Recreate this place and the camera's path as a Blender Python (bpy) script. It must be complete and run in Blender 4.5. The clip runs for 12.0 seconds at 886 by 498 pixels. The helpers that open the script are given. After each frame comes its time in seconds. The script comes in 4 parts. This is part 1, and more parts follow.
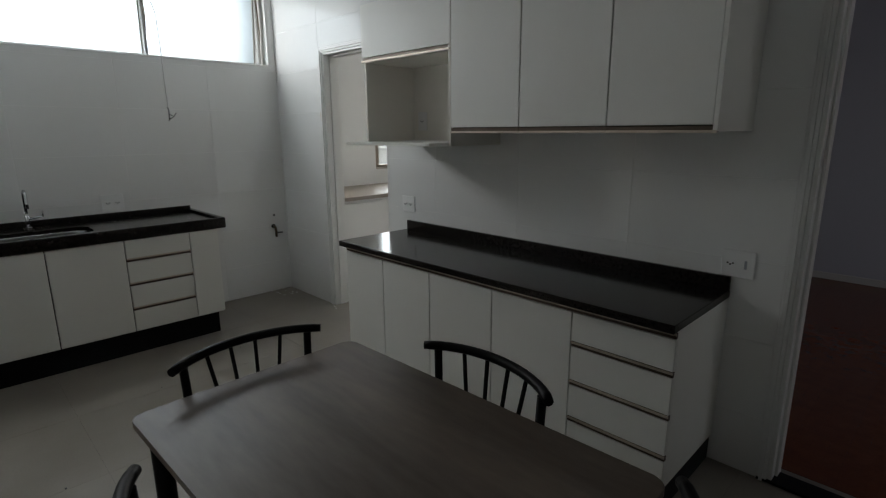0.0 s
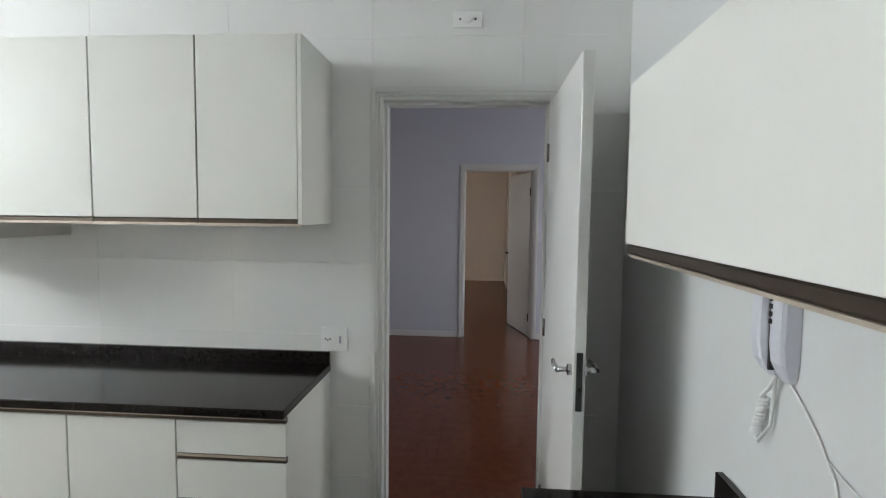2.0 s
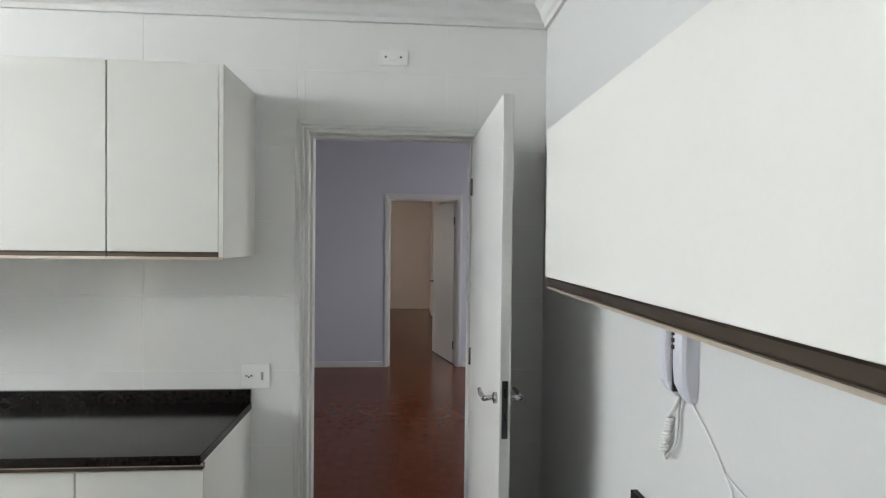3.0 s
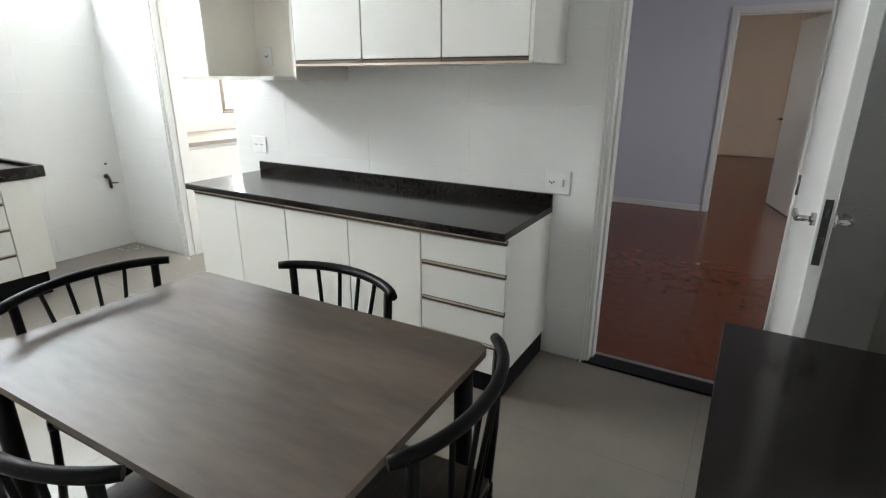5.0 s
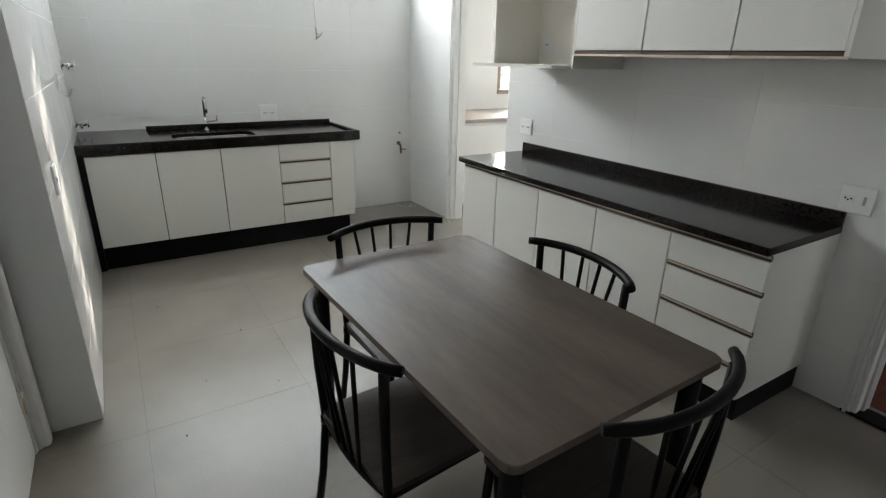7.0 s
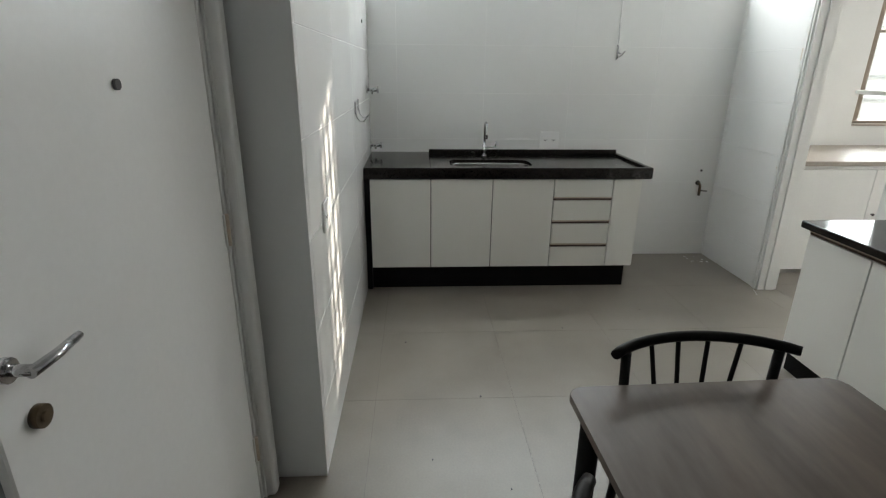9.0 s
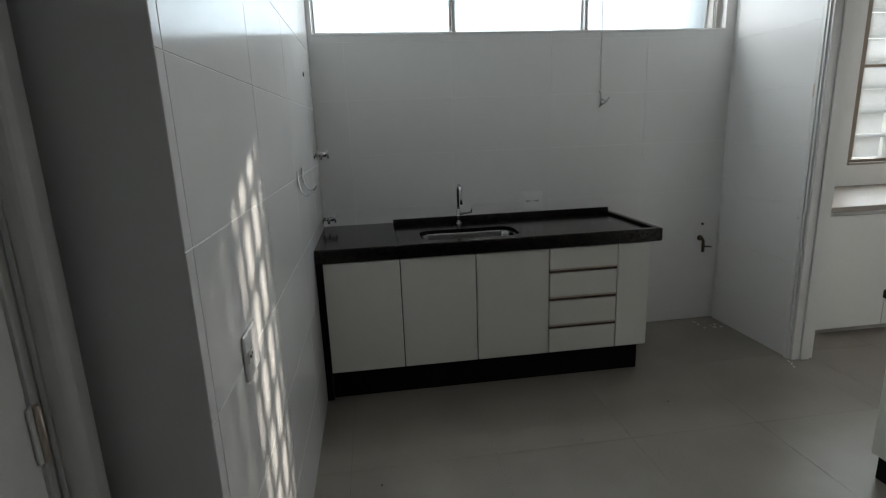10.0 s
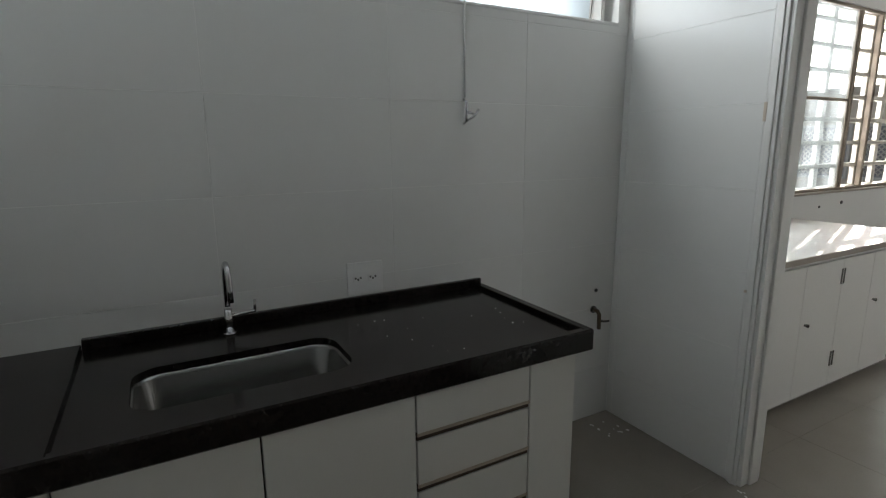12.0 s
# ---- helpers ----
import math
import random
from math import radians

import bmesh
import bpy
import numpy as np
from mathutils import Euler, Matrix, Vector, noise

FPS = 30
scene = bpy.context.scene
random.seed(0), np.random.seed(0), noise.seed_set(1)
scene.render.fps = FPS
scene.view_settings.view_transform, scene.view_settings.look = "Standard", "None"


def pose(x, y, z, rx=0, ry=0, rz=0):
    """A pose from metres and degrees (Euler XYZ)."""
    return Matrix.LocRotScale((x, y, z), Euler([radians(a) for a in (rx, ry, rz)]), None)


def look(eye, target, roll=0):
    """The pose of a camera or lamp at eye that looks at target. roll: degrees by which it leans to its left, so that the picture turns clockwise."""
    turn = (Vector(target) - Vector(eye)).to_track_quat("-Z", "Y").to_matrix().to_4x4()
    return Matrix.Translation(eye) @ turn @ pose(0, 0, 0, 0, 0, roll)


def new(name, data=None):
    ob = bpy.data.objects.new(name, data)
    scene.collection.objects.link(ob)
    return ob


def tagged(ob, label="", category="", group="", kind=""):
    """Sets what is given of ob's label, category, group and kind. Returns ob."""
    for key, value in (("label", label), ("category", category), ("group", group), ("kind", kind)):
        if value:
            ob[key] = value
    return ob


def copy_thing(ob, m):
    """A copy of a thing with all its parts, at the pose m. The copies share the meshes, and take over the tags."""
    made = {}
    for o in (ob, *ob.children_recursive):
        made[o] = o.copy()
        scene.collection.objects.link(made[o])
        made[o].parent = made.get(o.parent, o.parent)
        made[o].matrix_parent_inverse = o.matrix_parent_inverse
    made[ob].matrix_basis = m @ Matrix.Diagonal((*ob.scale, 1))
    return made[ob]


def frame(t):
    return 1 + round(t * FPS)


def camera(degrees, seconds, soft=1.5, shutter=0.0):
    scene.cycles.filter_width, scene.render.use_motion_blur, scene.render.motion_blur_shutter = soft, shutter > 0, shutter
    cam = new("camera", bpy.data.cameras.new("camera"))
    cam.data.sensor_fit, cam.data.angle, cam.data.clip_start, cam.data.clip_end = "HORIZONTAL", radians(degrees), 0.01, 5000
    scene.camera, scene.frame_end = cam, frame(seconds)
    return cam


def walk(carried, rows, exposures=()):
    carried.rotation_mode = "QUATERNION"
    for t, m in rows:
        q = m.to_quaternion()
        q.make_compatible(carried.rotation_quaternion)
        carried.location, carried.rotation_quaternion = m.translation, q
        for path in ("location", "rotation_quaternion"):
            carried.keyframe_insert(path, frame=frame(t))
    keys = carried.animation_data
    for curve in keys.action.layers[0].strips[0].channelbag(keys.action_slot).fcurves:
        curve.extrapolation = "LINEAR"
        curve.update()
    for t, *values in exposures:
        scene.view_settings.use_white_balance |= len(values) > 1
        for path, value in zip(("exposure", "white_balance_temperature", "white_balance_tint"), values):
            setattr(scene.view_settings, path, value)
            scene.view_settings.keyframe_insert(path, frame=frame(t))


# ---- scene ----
cam = camera(81.1, 12.0, soft=1.2)
PATH = [
    (0, (0.529, 0.789, 1.526), (-0.859, 2.159, 1.08), -0.3),
    (0.5, (0.643, 0.814, 1.519), (-0.525, 2.396, 1.154), 0.5),
    (0.8, (0.673, 0.808, 1.527), (-0.345, 2.496, 1.189), 1.2),
    (1, (0.686, 0.815, 1.528), (-0.247, 2.556, 1.21), 1.1),
    (1.5, (0.66, 0.819, 1.553), (0.036, 2.705, 1.328), 0.6),
    (2, (0.59, 0.795, 1.576), (0.439, 2.785, 1.435), 0.7),
    (2.3, (0.57, 0.774, 1.594), (0.59, 2.772, 1.499), 0.7),
    (2.5, (0.568, 0.77, 1.602), (0.657, 2.767, 1.537), 0.8),
    (2.7, (0.568, 0.76, 1.6), (0.713, 2.755, 1.573), 0.7),
    (4.3, (0.684, 0.798, 1.518), (0.332, 2.739, 1.19), -0.1),
    (4.5, (0.663, 0.791, 1.47), (0.121, 2.668, 1.043), -0.3),
    (5, (0.694, 0.699, 1.447), (-0.269, 2.338, 0.826), 0.2),
    (5.2, (0.722, 0.684, 1.443), (-0.403, 2.193, 0.768), 0.6),
    (5.5, (0.751, 0.647, 1.449), (-0.531, 2.011, 0.744), 1.0),
    (6, (0.771, 0.601, 1.471), (-0.66, 1.799, 0.752), 1.5),
    (6.5, (0.77, 0.573, 1.486), (-0.754, 1.658, 0.78), 1.6),
    (7, (0.769, 0.575, 1.491), (-0.817, 1.577, 0.796), 1.3),
    (7.2, (0.755, 0.562, 1.485), (-0.863, 1.511, 0.791), 1.3),
    (7.5, (0.703, 0.558, 1.485), (-1.0, 1.336, 0.782), 0.6),
    (7.7, (0.666, 0.565, 1.493), (-1.088, 1.214, 0.784), 0.3),
    (9.3, (-0.064, 0.701, 1.534), (-1.958, 0.766, 0.893), 0.7),
    (9.5, (-0.203, 0.692, 1.529), (-2.103, 0.749, 0.906), 0.4),
    (9.7, (-0.377, 0.653, 1.526), (-2.299, 0.747, 0.98), -0.6),
    (10, (-0.603, 0.664, 1.512), (-2.534, 0.92, 1.058), -2.2),
    (10.2, (-0.773, 0.683, 1.511), (-2.688, 1.092, 1.108), -2.3),
    (10.4, (-0.943, 0.761, 1.572), (-2.86, 1.243, 1.265), -2.2),
    (10.5, (-1.039, 0.77, 1.601), (-2.953, 1.284, 1.333), -1.9),
    (11, (-1.445, 0.856, 1.618), (-3.292, 1.587, 1.389), -0.9),
    (11.3, (-1.691, 0.903, 1.602), (-3.458, 1.813, 1.38), -0.7),
    (11.5, (-1.808, 0.94, 1.591), (-3.545, 1.902, 1.354), -1.1),
    (11.9, (-2.098, 1.008, 1.519), (-3.799, 2.0, 1.167), -0.7),
    (12, (-2.136, 1.053, 1.527), (-3.852, 2.001, 1.132), -0.5),
]
EXPOSURES = [(0.0, -0.21, 6620, 11), (0.5, 0.28, 6650, 11), (1, 1.1, 6550, 11), (1.5, 1.6, 6620, 11), (2, 1.99, 6550, 10), (2.5, 2.18, 6620, 11), (4.5, 2.22, 6620, 11), (5, 2.15, 6620, 11), (5.5, 2.32, 6620, 11), (6, 2.05, 6650, 11), (6.5, 1.4, 6650, 11), (7, 1.32, 6650, 11), (7.5, 1.48, 6650, 11), (9.5, 0.49, 6750, 10), (10, -0.18, 6550, 11), (10.5, -1.1, 6300, 10), (11, -1.67, 7200, 13), (11.5, -1.3, 7400, 13), (12, -0.3, 6620, 11)]
walk(cam, [(t, look(eye, target, roll)) for t, eye, target, roll in PATH], EXPOSURES)

# ---- world and large lights ----
SUN_AZ, SUN_EL = math.atan2(-0.329, 0.944), radians(8.8)
world = bpy.data.worlds.new("sky")
scene.world = world
world.use_nodes = True
wn = world.node_tree
sky = wn.nodes.new("ShaderNodeTexSky")
sky.sky_type, sky.sun_disc, sky.sun_elevation, sky.sun_rotation = "NISHITA", False, SUN_EL, SUN_AZ
wn.nodes["Background"].inputs["Strength"].default_value = 0.093
haze = wn.nodes.new("ShaderNodeHueSaturation")  # a hazy, nearly white sky
haze.inputs["Saturation"].default_value, haze.inputs["Value"].default_value = 0.25, 2.0
wn.links.new(sky.outputs[0], haze.inputs["Color"])
wn.links.new(haze.outputs[0], wn.nodes["Background"].inputs["Color"])


def lamp(name, kind, matrix, energy, color, **more):
    data = bpy.data.lights.new(name, kind)
    data.energy, data.color = energy, color
    if kind == "AREA":
        data.shape, data.size, data.size_y = "RECTANGLE", more["size"], more["size_y"]
    else:
        data.angle = more["angle"]
    ob = new(name, data)
    ob.matrix_world = matrix
    return ob


sun_from = Vector((math.sin(SUN_AZ) * math.cos(SUN_EL), math.cos(SUN_AZ) * math.cos(SUN_EL), math.sin(SUN_EL)))
lamp("sun", "SUN", look(sun_from * 30, (0, 0, 0)), 5.0, (1.0, 0.93, 0.82), angle=radians(0.42))
# daylight standing in the window openings; the last two openings are added, unseen
lamp("kitchen_daylight", "AREA", look((-4.40, 1.65, 2.46), (0, 1.65, 1.9)), 38.5, (0.98, 0.985, 0.98), size=2.4, size_y=0.80)
lamp("service_daylight", "AREA", look((-4.95, 6.8, 1.95), (0, 6.4, 1.5)), 235, (0.98, 0.985, 0.985), size=4.2, size_y=1.6)
# living room window is unseen; lamp set in an opening assumed to the east
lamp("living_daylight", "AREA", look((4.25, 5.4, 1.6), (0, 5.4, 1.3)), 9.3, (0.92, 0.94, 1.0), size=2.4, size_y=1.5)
# fill light added to brighten the far room, no window known there
lamp("far_room_fill", "AREA", look((-1.3, 10.0, 1.6), (2, 10.4, 1.3)), 0.65, (1.0, 0.93, 0.86), size=1.6, size_y=1.3)


# ---- materials ----
def material(name, color, rough=0.5, metal=0.0, vary=0.06, scale=6.0, fine=60.0, bump=0.0, coat=0.0, rough_vary=0.06, stretch=(1, 1, 1), per_piece=0.0, tint=None, spec=0.5, grain=0.45):
    m = bpy.data.materials.new(name)
    m.use_nodes = True
    nt = m.node_tree
    n, l = nt.nodes, nt.links
    p = n["Principled BSDF"]
    p.inputs["Metallic"].default_value = metal
    p.inputs["Coat Weight"].default_value = coat
    p.inputs["Coat Roughness"].default_value = 0.08
    p.inputs["Specular IOR Level"].default_value = spec
    co = n.new("ShaderNodeTexCoord")
    mp = n.new("ShaderNodeMapping")
    mp.inputs["Scale"].default_value = stretch
    geo = n.new("ShaderNodeNewGeometry")
    l.new(geo.outputs["Position"], mp.inputs["Vector"])
    big, small = n.new("ShaderNodeTexNoise"), n.new("ShaderNodeTexNoise")
    big.inputs["Scale"].default_value, big.inputs["Detail"].default_value = scale, 5
    small.inputs["Scale"].default_value, small.inputs["Detail"].default_value = fine, 4
    l.new(mp.outputs[0], big.inputs["Vector"])
    l.new(mp.outputs[0], small.inputs["Vector"])
    mix = n.new("ShaderNodeMix")
    mix.data_type, mix.inputs["Factor"].default_value = "FLOAT", grain
    l.new(big.outputs["Fac"], mix.inputs["A"])
    l.new(small.outputs["Fac"], mix.inputs["B"])
    ramp = n.new("ShaderNodeValToRGB")
    other = tint or color
    lo = [max(0.0, c * (1 - vary)) for c in color]
    hi = [min(1.0, c * (1 + vary)) for c in other]
    ramp.color_ramp.elements[0].position, ramp.color_ramp.elements[1].position = 0.3, 0.7
    ramp.color_ramp.elements[0].color, ramp.color_ramp.elements[1].color = (*lo, 1), (*hi, 1)
    l.new(mix.outputs["Result"], ramp.inputs["Fac"])
    out = ramp.outputs["Color"]
    if per_piece:
        info = n.new("ShaderNodeObjectInfo")
        add = n.new("ShaderNodeMath")
        add.operation = "ADD"
        l.new(info.outputs["Random"], add.inputs[0])
        l.new(geo.outputs["Random Per Island"], add.inputs[1])
        rng = n.new("ShaderNodeMapRange")
        rng.inputs["From Max"].default_value = 2.0
        rng.inputs["To Min"].default_value, rng.inputs["To Max"].default_value = 1 - per_piece, 1 + per_piece
        l.new(add.outputs[0], rng.inputs["Value"])
        hsv = n.new("ShaderNodeHueSaturation")
        l.new(out, hsv.inputs["Color"])
        l.new(rng.outputs["Result"], hsv.inputs["Value"])
        out = hsv.outputs["Color"]
    l.new(out, p.inputs["Base Color"])
    rr = n.new("ShaderNodeMapRange")
    rr.inputs["To Min"].default_value, rr.inputs["To Max"].default_value = max(0.02, rough - rough_vary), rough + rough_vary
    l.new(big.outputs["Fac"], rr.inputs["Value"])
    l.new(rr.outputs["Result"], p.inputs["Roughness"])
    if bump:
        b = n.new("ShaderNodeBump")
        b.inputs["Strength"].default_value, b.inputs["Distance"].default_value = bump, 0.002
        l.new(mix.outputs["Result"], b.inputs["Height"])
        l.new(b.outputs["Normal"], p.inputs["Normal"])
    return m


M_TILE = material("glazed_wall_tile", (0.745, 0.745, 0.73), 0.15, vary=0.012, scale=2.5, fine=14, bump=0.05, rough_vary=0.05, per_piece=0.01)
M_GROUT = material("grout", (0.82, 0.82, 0.80), 0.9, vary=0.08, bump=0.2)
M_PAINT = material("white_wall_paint", (0.66, 0.668, 0.66), 0.55, vary=0.02, scale=1.5, fine=90, bump=0.12)
M_CEIL = material("ceiling_paint", (0.70, 0.70, 0.69), 0.8, vary=0.02, scale=1.2, fine=70, bump=0.08)
M_GLOSSPAINT = material("white_enamel_paint", (0.69, 0.69, 0.672), 0.32, vary=0.03, scale=3, fine=60, bump=0.10)
M_LAMINATE = material("white_laminate", (0.755, 0.75, 0.71), 0.42, vary=0.015, scale=4, fine=120, bump=0.05)
M_CABIN = material("cabinet_inside", (0.79, 0.76, 0.70), 0.5, vary=0.02, scale=4, fine=120)
M_GRANITE = material("black_granite", (0.0065, 0.0054, 0.005), 0.15, spec=0.3, vary=0.5, scale=60, fine=500, tint=(0.0125, 0.0098, 0.0088), rough_vary=0.04)
M_KICK = material("black_plinth", (0.006, 0.006, 0.007), 0.5, spec=0.12, vary=0.3, scale=8, fine=120)
M_BRONZE = material("bronze_aluminium", (0.11, 0.085, 0.068), 0.36, metal=0.8, vary=0.08, scale=6, fine=200, stretch=(1, 1, 14))
M_LIP = material("champagne_aluminium", (0.56, 0.48, 0.40), 0.36, metal=0.5, vary=0.05, scale=6, fine=200)
# near-black for sheets that put the shade of the front gaps into colour
M_SHADOWGAP = material("painted_gap_shade", (0.025, 0.021, 0.018), 0.7, vary=0.1)
M_TABLE = material("grey_brown_wood_laminate", (0.070, 0.052, 0.041), 0.38, spec=0.34, grain=0.26, vary=0.16, scale=2.0, fine=14, stretch=(0.7, 3.2, 3.2), tint=(0.128, 0.098, 0.079), bump=0.16, rough_vary=0.08)
M_SEAT = material("dark_brown_wood_laminate", (0.036, 0.028, 0.024), 0.42, spec=0.35, vary=0.25, scale=3.0, fine=30, stretch=(7, 0.8, 7), tint=(0.06, 0.048, 0.042), bump=0.15)
M_BLACK = material("black_powder_coat", (0.003, 0.0031, 0.0036), 0.40, spec=0.13, vary=0.2, scale=10, fine=300, bump=0.12)
M_CHROME = material("chrome", (0.50, 0.50, 0.51), 0.12, metal=1.0, vary=0.02, scale=20, fine=200, rough_vary=0.04)
M_STEEL = material("brushed_steel", (0.21, 0.21, 0.205), 0.24, metal=1.0, vary=0.04, scale=10, fine=200, rough_vary=0.05)
M_FLOOR = material("porcelain_floor_tile", (0.195, 0.175, 0.150), 0.32, vary=0.09, scale=2.1, fine=110, grain=0.22, bump=0.03, rough_vary=0.09, tint=(0.236, 0.213, 0.184), per_piece=0.02)
M_FGROUT = material("floor_grout", (0.135, 0.121, 0.105), 0.9, vary=0.1)
M_PARQUET = material("reddish_parquet", (0.118, 0.029, 0.011), 0.22, vary=0.16, scale=7, fine=60, stretch=(2, 2, 2), tint=(0.158, 0.042, 0.016), coat=0.0, per_piece=0.05, rough_vary=0.03, spec=0.35)
M_PARQBASE = material("parquet_joint", (0.085, 0.022, 0.009), 0.25, vary=0.2)
M_LILAC = material("pale_lilac_wall_paint", (0.58, 0.593, 0.660), 0.6, vary=0.02, scale=1.2, fine=70, bump=0.1)
M_CREAM = material("cream_wall_paint", (0.60, 0.52, 0.46), 0.6, vary=0.02, scale=1.5, fine=70, bump=0.1)
M_PLASTIC = material("white_plastic", (0.78, 0.78, 0.77), 0.35, vary=0.015, scale=10, fine=100)
M_DARKPLASTIC = material("dark_plastic", (0.03, 0.03, 0.032), 0.4, vary=0.1)
M_GREYPLASTIC = material("grey_plastic", (0.36, 0.37, 0.40), 0.4, vary=0.04)
M_CONCRETE = material("painted_concrete_screen", (0.62, 0.59, 0.53), 0.75, vary=0.10, scale=7, fine=60, bump=0.4)
M_BRASSY = material("dull_brass", (0.13, 0.10, 0.065), 0.4, metal=0.9, vary=0.15)
M_MARBLE = material("pale_worn_stone_top", (0.31, 0.275, 0.235), 0.45, vary=0.12, scale=5, fine=50, bump=0.15)
M_GREYSKIRT = material("grey_cement_skirting", (0.30, 0.29, 0.27), 0.8, vary=0.15, bump=0.3)
M_FACADE = material("far_facade_render", (0.74, 0.69, 0.61), 0.85, vary=0.08, scale=0.6, fine=8, bump=0.2)
M_GROUND = material("street_ground", (0.10, 0.10, 0.095), 0.9, vary=0.15, scale=0.4, fine=5)
M_ALU = material("window_aluminium", (0.48, 0.47, 0.45), 0.42, metal=0.8, vary=0.08, scale=10, fine=120)
M_IRON = material("brown_painted_iron", (0.20, 0.16, 0.12), 0.5, vary=0.2, scale=12, fine=120, bump=0.2)


def pane_material(name, clear, color, rough):
    m = bpy.data.materials.new(name)
    m.use_nodes = True
    n, l = m.node_tree.nodes, m.node_tree.links
    n.remove(n["Principled BSDF"])
    tr, tl, gl = n.new("ShaderNodeBsdfTransparent"), n.new("ShaderNodeBsdfTranslucent"), n.new("ShaderNodeBsdfGlossy")
    tr.inputs["Color"].default_value = tl.inputs["Color"].default_value = (*color, 1)
    gl.inputs["Roughness"].default_value = rough
    wave = n.new("ShaderNodeTexNoise")
    wave.inputs["Scale"].default_value = 3.0
    a, b = n.new("ShaderNodeMixShader"), n.new("ShaderNodeMixShader")
    rng = n.new("ShaderNodeMapRange")
    rng.inputs["To Min"].default_value, rng.inputs["To Max"].default_value = 1 - clear - 0.08, 1 - clear + 0.08
    l.new(wave.outputs["Fac"], rng.inputs["Value"])
    l.new(rng.outputs["Result"], a.inputs["Fac"])
    l.new(tr.outputs[0], a.inputs[1])
    l.new(tl.outputs[0], a.inputs[2])
    b.inputs["Fac"].default_value = 0.05
    l.new(a.outputs[0], b.inputs[1])
    l.new(gl.outputs[0], b.inputs[2])
    l.new(b.outputs[0], n["Material Output"].inputs["Surface"])
    return m


M_FROST = pane_material("frosted_glass", 0.12, (0.69, 0.765, 0.81), 0.3)
M_RIBBED = pane_material("ribbed_glass", 0.40, (0.80, 0.84, 0.84), 0.25)
M_THINGLASS = pane_material("pale_window_glass", 0.92, (0.86, 0.91, 0.93), 0.15)


# ---- building blocks ----
def box(bm, x0, x1, y0, y1, z0, z1, bevel=0.0, segments=1):
    r = bmesh.ops.create_cube(bm, size=1.0, matrix=Matrix.Translation(((x0 + x1) / 2, (y0 + y1) / 2, (z0 + z1) / 2)) @ Matrix.Diagonal((x1 - x0, y1 - y0, z1 - z0, 1)))
    if bevel:
        edges = list({e for v in r["verts"] for e in v.link_edges})
        bmesh.ops.bevel(bm, geom=edges, offset=bevel, segments=segments, affect="EDGES", profile=0.5)
    return bm


def boxes(*rows, bevel=0.0):
    bm = bmesh.new()
    for row in rows:
        box(bm, *row, bevel=bevel)
    return bm


def tube(bm, points, radius, sides=10, squash=1.0, caps=True):
    """A round bar along points; radius may be one number or one a point."""
    pts = [Vector(p) for p in points]
    rad = radius if isinstance(radius, (list, tuple)) else [radius] * len(pts)
    rings, up = [], None
    for i, p in enumerate(pts):
        d = (pts[min(i + 1, len(pts) - 1)] - pts[max(i - 1, 0)]).normalized()
        if up is None:
            up = Vector((0, 0, 1)) if abs(d.z) < 0.9 else Vector((0, 1, 0))
        side = d.cross(up).normalized()
        up = side.cross(d).normalized()
        rings.append([bm.verts.new(p + rad[i] * (math.cos(a) * side + squash * math.sin(a) * up)) for a in (2 * math.pi * k / sides for k in range(sides))])
    for a, b in zip(rings, rings[1:]):
        for k in range(sides):
            f = bm.faces.new((a[k], a[(k + 1) % sides], b[(k + 1) % sides], b[k]))
            f.smooth = True
    if caps:
        bm.faces.new(rings[0][::-1])
        bm.faces.new(rings[-1])
    return bm


def tubes(*rows, sides=10):
    bm = bmesh.new()
    for points, radius in rows:
        tube(bm, points, radius, sides)
    return bm


def slab(bm, outline, z0, z1, bevel=0.0):
    """A flat plate with the given outline in x, y."""
    low = [bm.verts.new((x, y, z0)) for x, y in outline]
    high = [bm.verts.new((x, y, z1)) for x, y in outline]
    n = len(outline)
    for k in range(n):
        bm.faces.new((low[k], low[(k + 1) % n], high[(k + 1) % n], high[k]))
    bm.faces.new(low[::-1])
    top = bm.faces.new(high)
    if bevel:
        bmesh.ops.bevel(bm, geom=list(top.edges), offset=bevel, segments=2, affect="EDGES", profile=0.5)
    return bm


def rounded(x0, x1, y0, y1, r, steps=5):
    out = []
    for cx, cy, a0 in ((x1 - r, y1 - r, 0), (x0 + r, y1 - r, 90), (x0 + r, y0 + r, 180), (x1 - r, y0 + r, 270)):
        for k in range(steps + 1):
            a = radians(a0 + 90 * k / steps)
            out.append((cx + r * math.cos(a), cy + r * math.sin(a)))
    return out


def mesh_of(name, bm, mat):
    bmesh.ops.recalc_face_normals(bm, faces=bm.faces)
    me = bpy.data.meshes.new(name)
    bm.to_mesh(me)
    bm.free()
    me.materials.append(mat)
    return me


def part(name, bm, mat, parent=None, label=""):
    ob = new(name, mesh_of(name, bm, mat))
    if parent:
        ob.parent = parent
        ob.matrix_parent_inverse = parent.matrix_world.inverted()
    return tagged(ob, label)


def panels(parent, mat, *rows, bevel=0.0):
    """One part for each board of a carcass: (name, x0, x1, y0, y1, z0, z1)."""
    for row in rows:
        part(row[0], boxes(row[1:], bevel=bevel), mat, parent)


def thing(name, label, category, at=(0, 0, 0), group="", kind=""):
    ob = new(name)
    ob.empty_display_size = 0.1
    ob.matrix_world = Matrix.Translation(at)
    return tagged(ob, label, category, group, kind)


def structure(name, bm, mat, label, category):
    return tagged(part(name, bm, mat), label, category, kind="structure")


